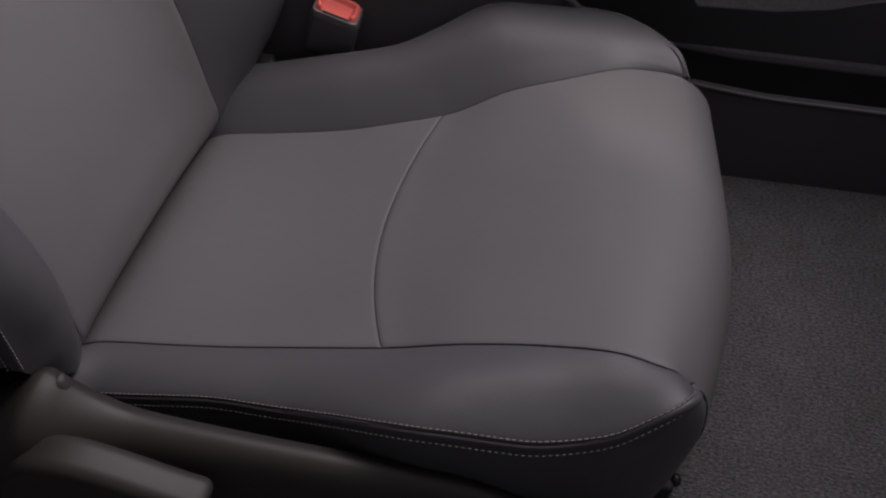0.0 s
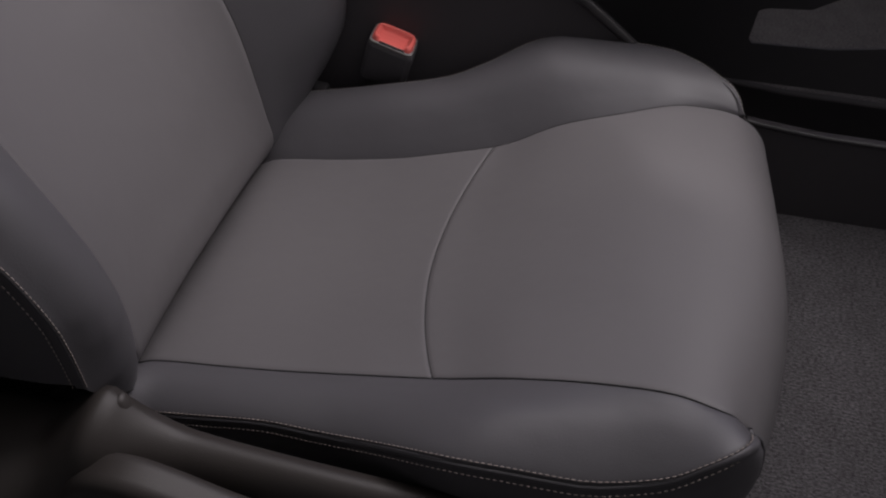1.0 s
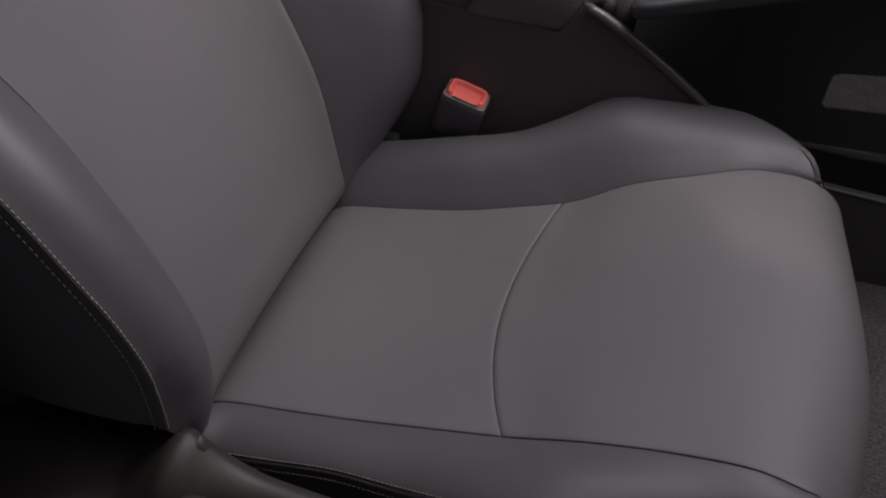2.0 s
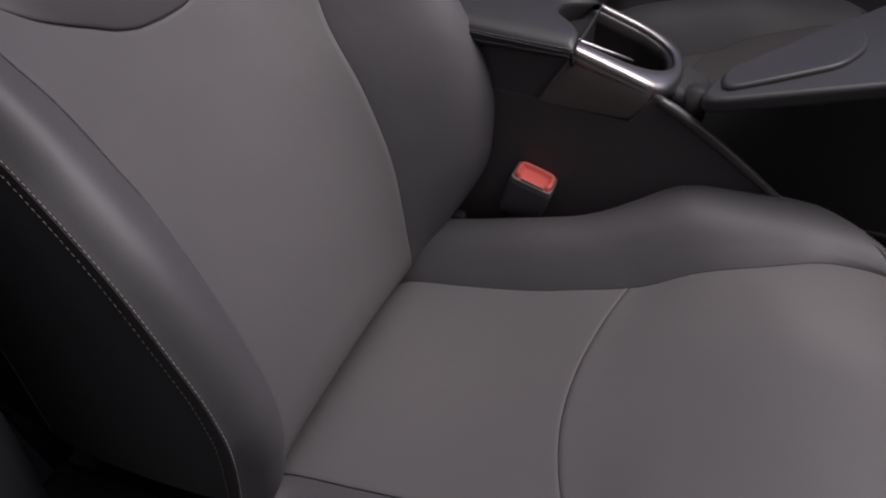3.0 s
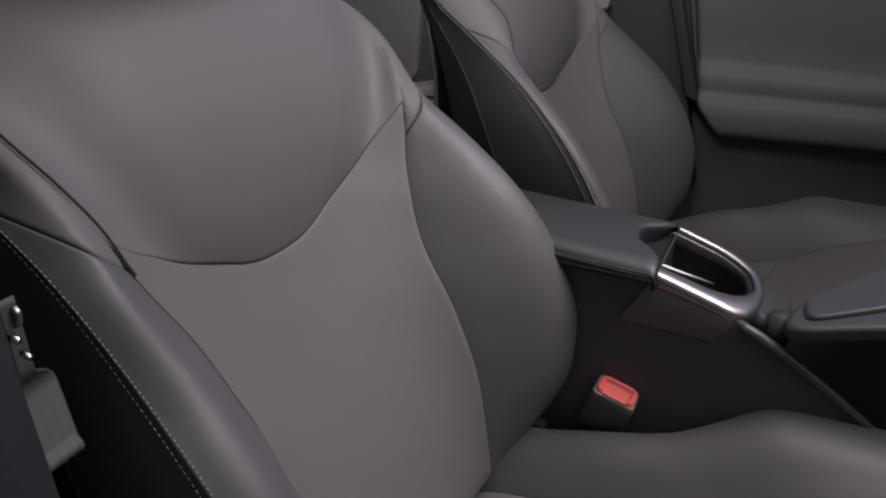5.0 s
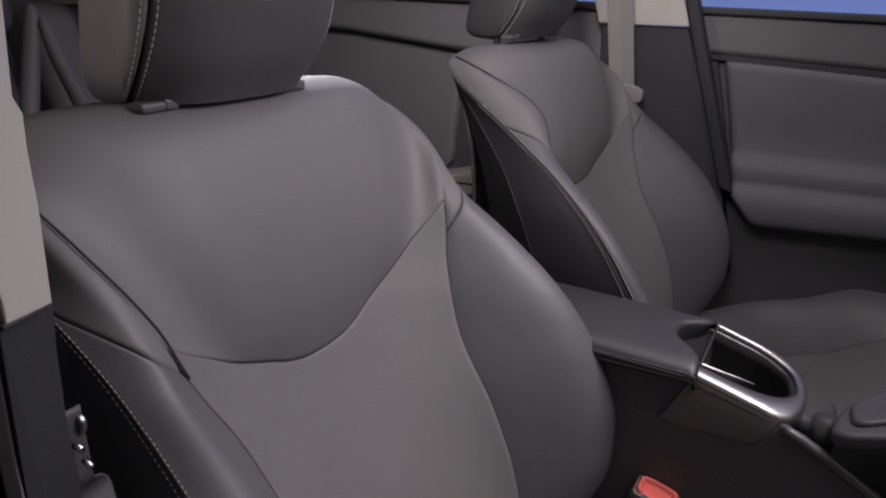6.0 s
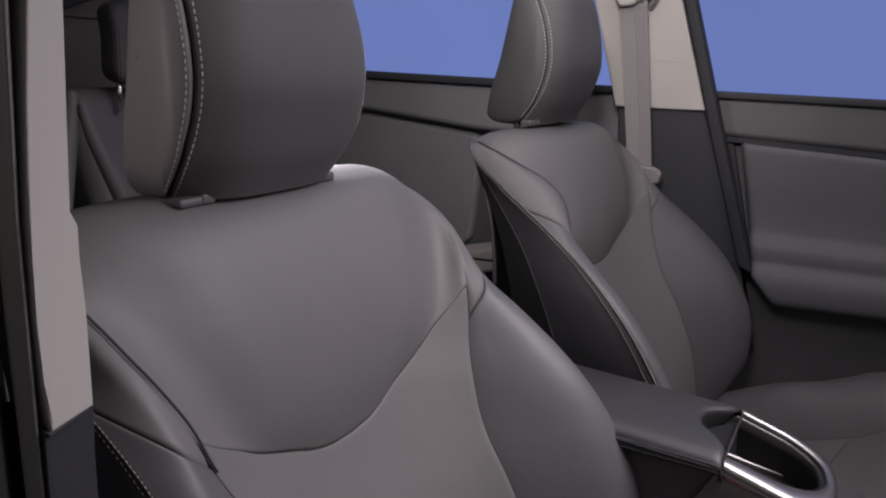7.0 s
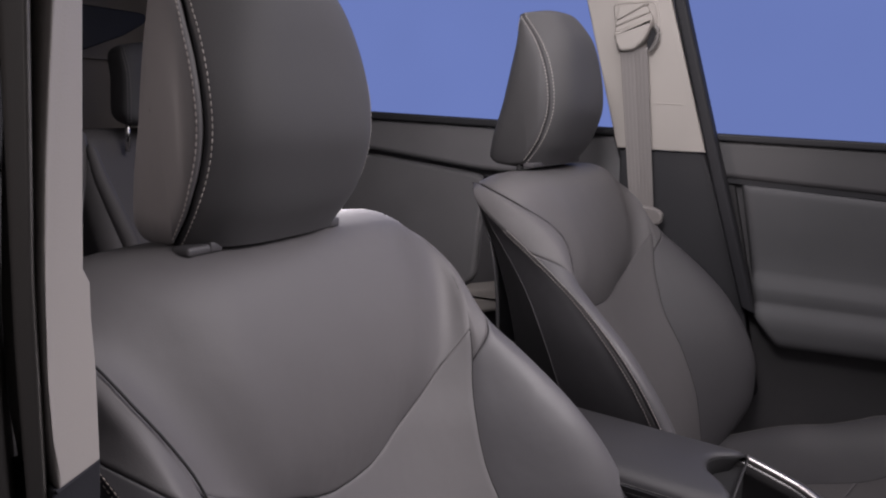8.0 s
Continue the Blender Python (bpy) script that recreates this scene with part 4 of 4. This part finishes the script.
# ---- buckle ----
buckle = thing("seat_belt_buckle", "black seat belt buckle with red release button beside the seat cushion", "buckle")
bm = bmesh.new()
box(bm, (.054, .034, .062), (0, 0, -.031), .007, 4)
part("housing", bm, PLASTIC, buckle, "black plastic housing")
bm = bmesh.new()
prism(bm, rounded([(-.0255, -.0155), (.0255, -.0155), (.0255, .0155), (-.0255, .0155)], .006), lambda p, r: (p, r, -.004), (0, 0, .0055), .0012)
part("rim", bm, PLASTIC_LIGHT, buckle, "thin pale grey rim round the button")
# button: a raised lip on three sides round a dish that runs out at the slot
gu, gv = np.meshgrid(np.linspace(-1, 1, 49), np.linspace(-1, 1, 33))
rad = (np.abs(gu) ** 5 + np.abs(gv) ** 5) ** 0.2
sq = np.maximum(np.maximum(np.abs(gu), np.abs(gv)), 1e-6) / np.maximum(rad, 1e-6)
side_lip = np.clip((np.abs(gu) - .62) / .20, 0, 1)
far_lip = np.clip((gv - .42) / .30, 0, 1)
lip = np.maximum(side_lip * side_lip * (3 - 2 * side_lip), far_lip * far_lip * (3 - 2 * far_lip))
rim_drop = np.clip((np.maximum(np.abs(gu), np.abs(gv)) - .86) / .14, 0, 1) ** 2.2
gz = .0015 + .0048 * lip - .006 * rim_drop + .0012 * np.clip(-gv, 0, 1) * (1 - lip)
mesh_object("release_button", np.stack([gu * sq * .0240, gv * sq * .0140, gz + .001], 2).reshape(-1, 3), grid_faces(33, 49), RED, buckle, "red release button with a scooped face")
bm = bmesh.new()
box(bm, (.030, .0028, .004), (.001, -.0128, .0012), .0008, 2)
part("slot", bm, GLOSS_BLACK, buckle, "dark tongue slot")
bm = bmesh.new()
box(bm, (.036, .012, .16), (0, 0, -.12), .004, 3)
part("stalk", bm, PLASTIC, buckle, "black stalk")
buckle.matrix_world = pose(.119, .240, .377, 13, 17, 0)

# ---- recliner side of the near seat ----
# the cover: a moulding that stands out as a rounded ledge under the backrest and runs forward along the cushion
COVER_TOP = smooth_curve([(-.16, .312, -.350, .040), (-.06, .321, -.345, .040), (-.01, .324, -.308, .046), (.02, .345, -.294, .050), (.040, .359, -.286, .044), (.052, .346, -.278, .034), (.07, .331, -.270, .036),
                          (.094, .319, -.267, .048), (.16, .311, -.265, .060), (.316, .300, -.262, .060), (.40, .262, -.259, .040), (.44, .215, -.255, .012)])
cx = -.16 + .60 * np.linspace(0, 1, 81)
ct = COVER_TOP(cx)
rows = [np.stack([cx, np.full(81, -.232), ct[:, 0] - .004], 1)]
for a in np.linspace(0, math.pi / 2, 12):
    rows.append(np.stack([cx, -.240 + (ct[:, 1] + .240) * math.sin(a) ** .9, ct[:, 0] - ct[:, 2] * (1 - math.cos(a))], 1))
for k in np.linspace(0, 1, 7)[1:]:
    rows.append(np.stack([cx, ct[:, 1] + .02 * k, ct[:, 0] - ct[:, 2] - (ct[:, 0] - ct[:, 2] - .185) * k], 1))
panel("side_cover", np.array(rows), (.1, -.2, .22), COVER, seat_a, "grey-brown plastic recliner side cover", "", thick=.003)
bm = bmesh.new()
prism(bm, rounded([(.0, .215), (.012, .262), (.026, .297), (.048, .320), (.070, .329), (.092, .329), (.122, .318), (.150, .305), (.172, .298), (.174, .288), (.13, .250), (.06, .212)], .014), lambda p, r: (p - .013, -.296, r + .007), (0, .030, 0), .010, 5)
part("recliner_lever", bm, COVER, seat_a, "grey-brown plastic recliner lever")
bm = bmesh.new()
prism(bm, rounded([(.038, .322), (.039, .342), (.045, .353), (.051, .351), (.057, .338), (.059, .320)], .008), lambda p, r: (p, -.250 + .25 * (r - .33), r), (0, .014, 0), .006, 4)
part("hinge_cap", bm, COVER, seat_a, "grey-brown plastic hinge cap")
bm = bmesh.new()
box(bm, (.022, .016, .014), (.024, .241, .298), .004, 3)
part("hinge_cap", bm, PLASTIC_GREY, seat_a, "small plastic hinge cap")

bm = bmesh.new()
box(bm, (.36, .034, .022), (.318, -.166, .216), .004, 2)
part("seat_rail", bm, PLASTIC_GREY, seat_a, "dark steel seat rail on the carpet")
bm = bmesh.new()
bmesh.ops.create_uvsphere(bm, u_segments=16, v_segments=10, radius=.0055, matrix=pose(.499, -.172, .2236) @ Matrix.Diagonal((1, 1.1, 1.25, 1)))
part("rail_cap", bm, GLOSS_BLACK, seat_a, "glossy black end cap of the rail")

# ---- rear seat ----
rear = thing("rear_seat", "dark grey leather rear seat behind the front seat", "rear seat")


def pad_block(name, size, at, turn, mat, parent, label, bevel=.04):
    bm = bmesh.new()
    box(bm, size, (0, 0, 0), bevel, 5)
    ob = part(name, bm, mat, parent, label)
    ob.matrix_world = pose(*at, *turn)
    return ob


pad_block("backrest", (.12, .62, .56), (-1.055, .67, .655), (0, -16, 0), LEATHER, rear, "dark leather centre backrest")
pad_block("backrest", (.12, .46, .50), (-1.04, .075, .615), (0, -16, 0), LEATHER, rear, "dark leather outer backrest")


def soft_path(points, step=.006, reach=3):
    p = resample(points, step)
    return np.array([p[max(0, k - reach):k + reach + 1].mean(0) for k in range(len(p))])


# rolled inner edges of the two backrests, the one with a thin piping
roll = soft_path([(-.952, .3000, .918), (-.950, .3026, .909), (-.940, .3095, .851), (-.930, .324, .796), (-.920, .3403, .740), (-.905, .375, .620), (-.890, .410, .48)])
fat = np.interp(np.linspace(0, 1, len(roll)), (0, .05, .16, .35, 1), (.003, .009, .0125, .0150, .017))
tube("bolster", roll, fat, LEATHER, rear, "rolled leather edge of the centre backrest", 20)
tube("piping", roll + np.stack([.35 * fat, .93 * fat, .1 * fat], 1), .0012, LEATHER, rear, "thin leather piping", 8)
roll = soft_path([(-.972, .300, .940), (-.968, .3005, .930), (-.966, .297, .905), (-.962, .287, .872), (-.950, .262, .800), (-.930, .225, .700), (-.90, .17, .50)])
tube("bolster", roll, np.interp(np.linspace(0, 1, len(roll)), (0, .03, .12, .5, 1), (.003, .009, .0140, .016, .018)), LEATHER, rear, "rolled leather edge of the outer backrest", 20)
pad_block("cushion", (.50, 1.25, .16), (-.70, .35, .33), (0, -6, 0), LEATHER, rear, "dark leather bench cushion")
SEAM_Y = smooth_curve([(.925, .420), (.943, .4225), (1.0, .434), (1.046, .4405), (1.08, .4385), (1.105, .434)])


def rear_headrest(label, shift):
    """A slim headrest, its front panel sewn to a narrower side panel with a double row of stitches."""
    hr = part_empty("headrest", rear)
    hz = .5 - .5 * np.cos(np.pi * np.linspace(0, 1, 30))
    w = np.linspace(0, 2 * np.pi, 48, endpoint=False)
    cw, sw = np.sign(np.cos(w)) * np.abs(np.cos(w)) ** .36, np.sign(np.sin(w)) * np.abs(np.sin(w)) ** .36
    rows = []
    for h in hz:
        z = .928 + .178 * h
        full = max(.02, 1 - abs(2 * h - 1) ** 7) ** .5
        left, right = float(SEAM_Y(z)[0]), .672 - .012 * h
        # the side panel runs back and inwards from the seam
        x = -1.043 - .030 * h + .040 * full * cw
        y = (left + right) / 2 + (right - left) / 2 * full * sw + .16 * np.clip(-1.005 - x, 0, 1) * (sw < 0)
        rows.append(np.stack([x, y, np.full(48, z)], 1))
    v = np.array(rows) + np.array(shift)
    mesh_object("pad", v.reshape(-1, 3), grid_faces(30, 48, wrap=True) + [tuple(range(48))[::-1], tuple(29 * 48 + k for k in range(48))], LEATHER_HEAD, hr, "dark leather pad")
    for deep, inn in ((.0015, .004), (.0015, .011)):
        line = np.array([(-1.003 - .030 * (z - .928) / .178 + deep - .0012, float(SEAM_Y(z)[0]) + inn, z) for z in np.linspace(.942, 1.092, 30)])
        stitches("stitching", line + np.array(shift), hr, THREAD_GREY, .005, .0042, .0008)
    for q in (.449, .600):
        tube("post", np.array([(-1.045, q, .885), (-1.040, q, .915), (-1.036, q, .945)]) + np.array(shift), .005, CHROME, hr, "chrome post", 10)
    tagged(hr, label)


rear_headrest("dark leather rear headrest over the centre backrest", (0, 0, 0))
rear_headrest("dark leather rear headrest over the outer backrest", (-.01, -.36, -.06))
# rear quarter and hatch
slab("wall_rear", (.05, 1.5, 1.1), (-1.50, .34, .65), HEADLINER, "dark rear cabin trim", "wall")
slab("trim_rear_quarter", (.62, .04, .9), (-1.42, 1.02, 1.0), PLASTIC_GREY, "dark rear quarter trim", "trim")
bm = bmesh.new()
prism(bm, rounded([(.38, 1.17), (.50, 1.192), (.66, 1.190), (.662, 1.170), (.60, 1.135), (.48, 1.09), (.38, 1.06)], .02), lambda p, r: (-1.22, p, r), (-.04, 0, 0), .006)
tagged(part("trim_hatch", bm, RUBBER), "black trim round the rear hatch", "trim", "", "structure")
slab("trim_rear_top", (.05, 1.5, .28), (-1.48, .34, 1.24), HEADLINER, "pale rear roof trim", "trim")
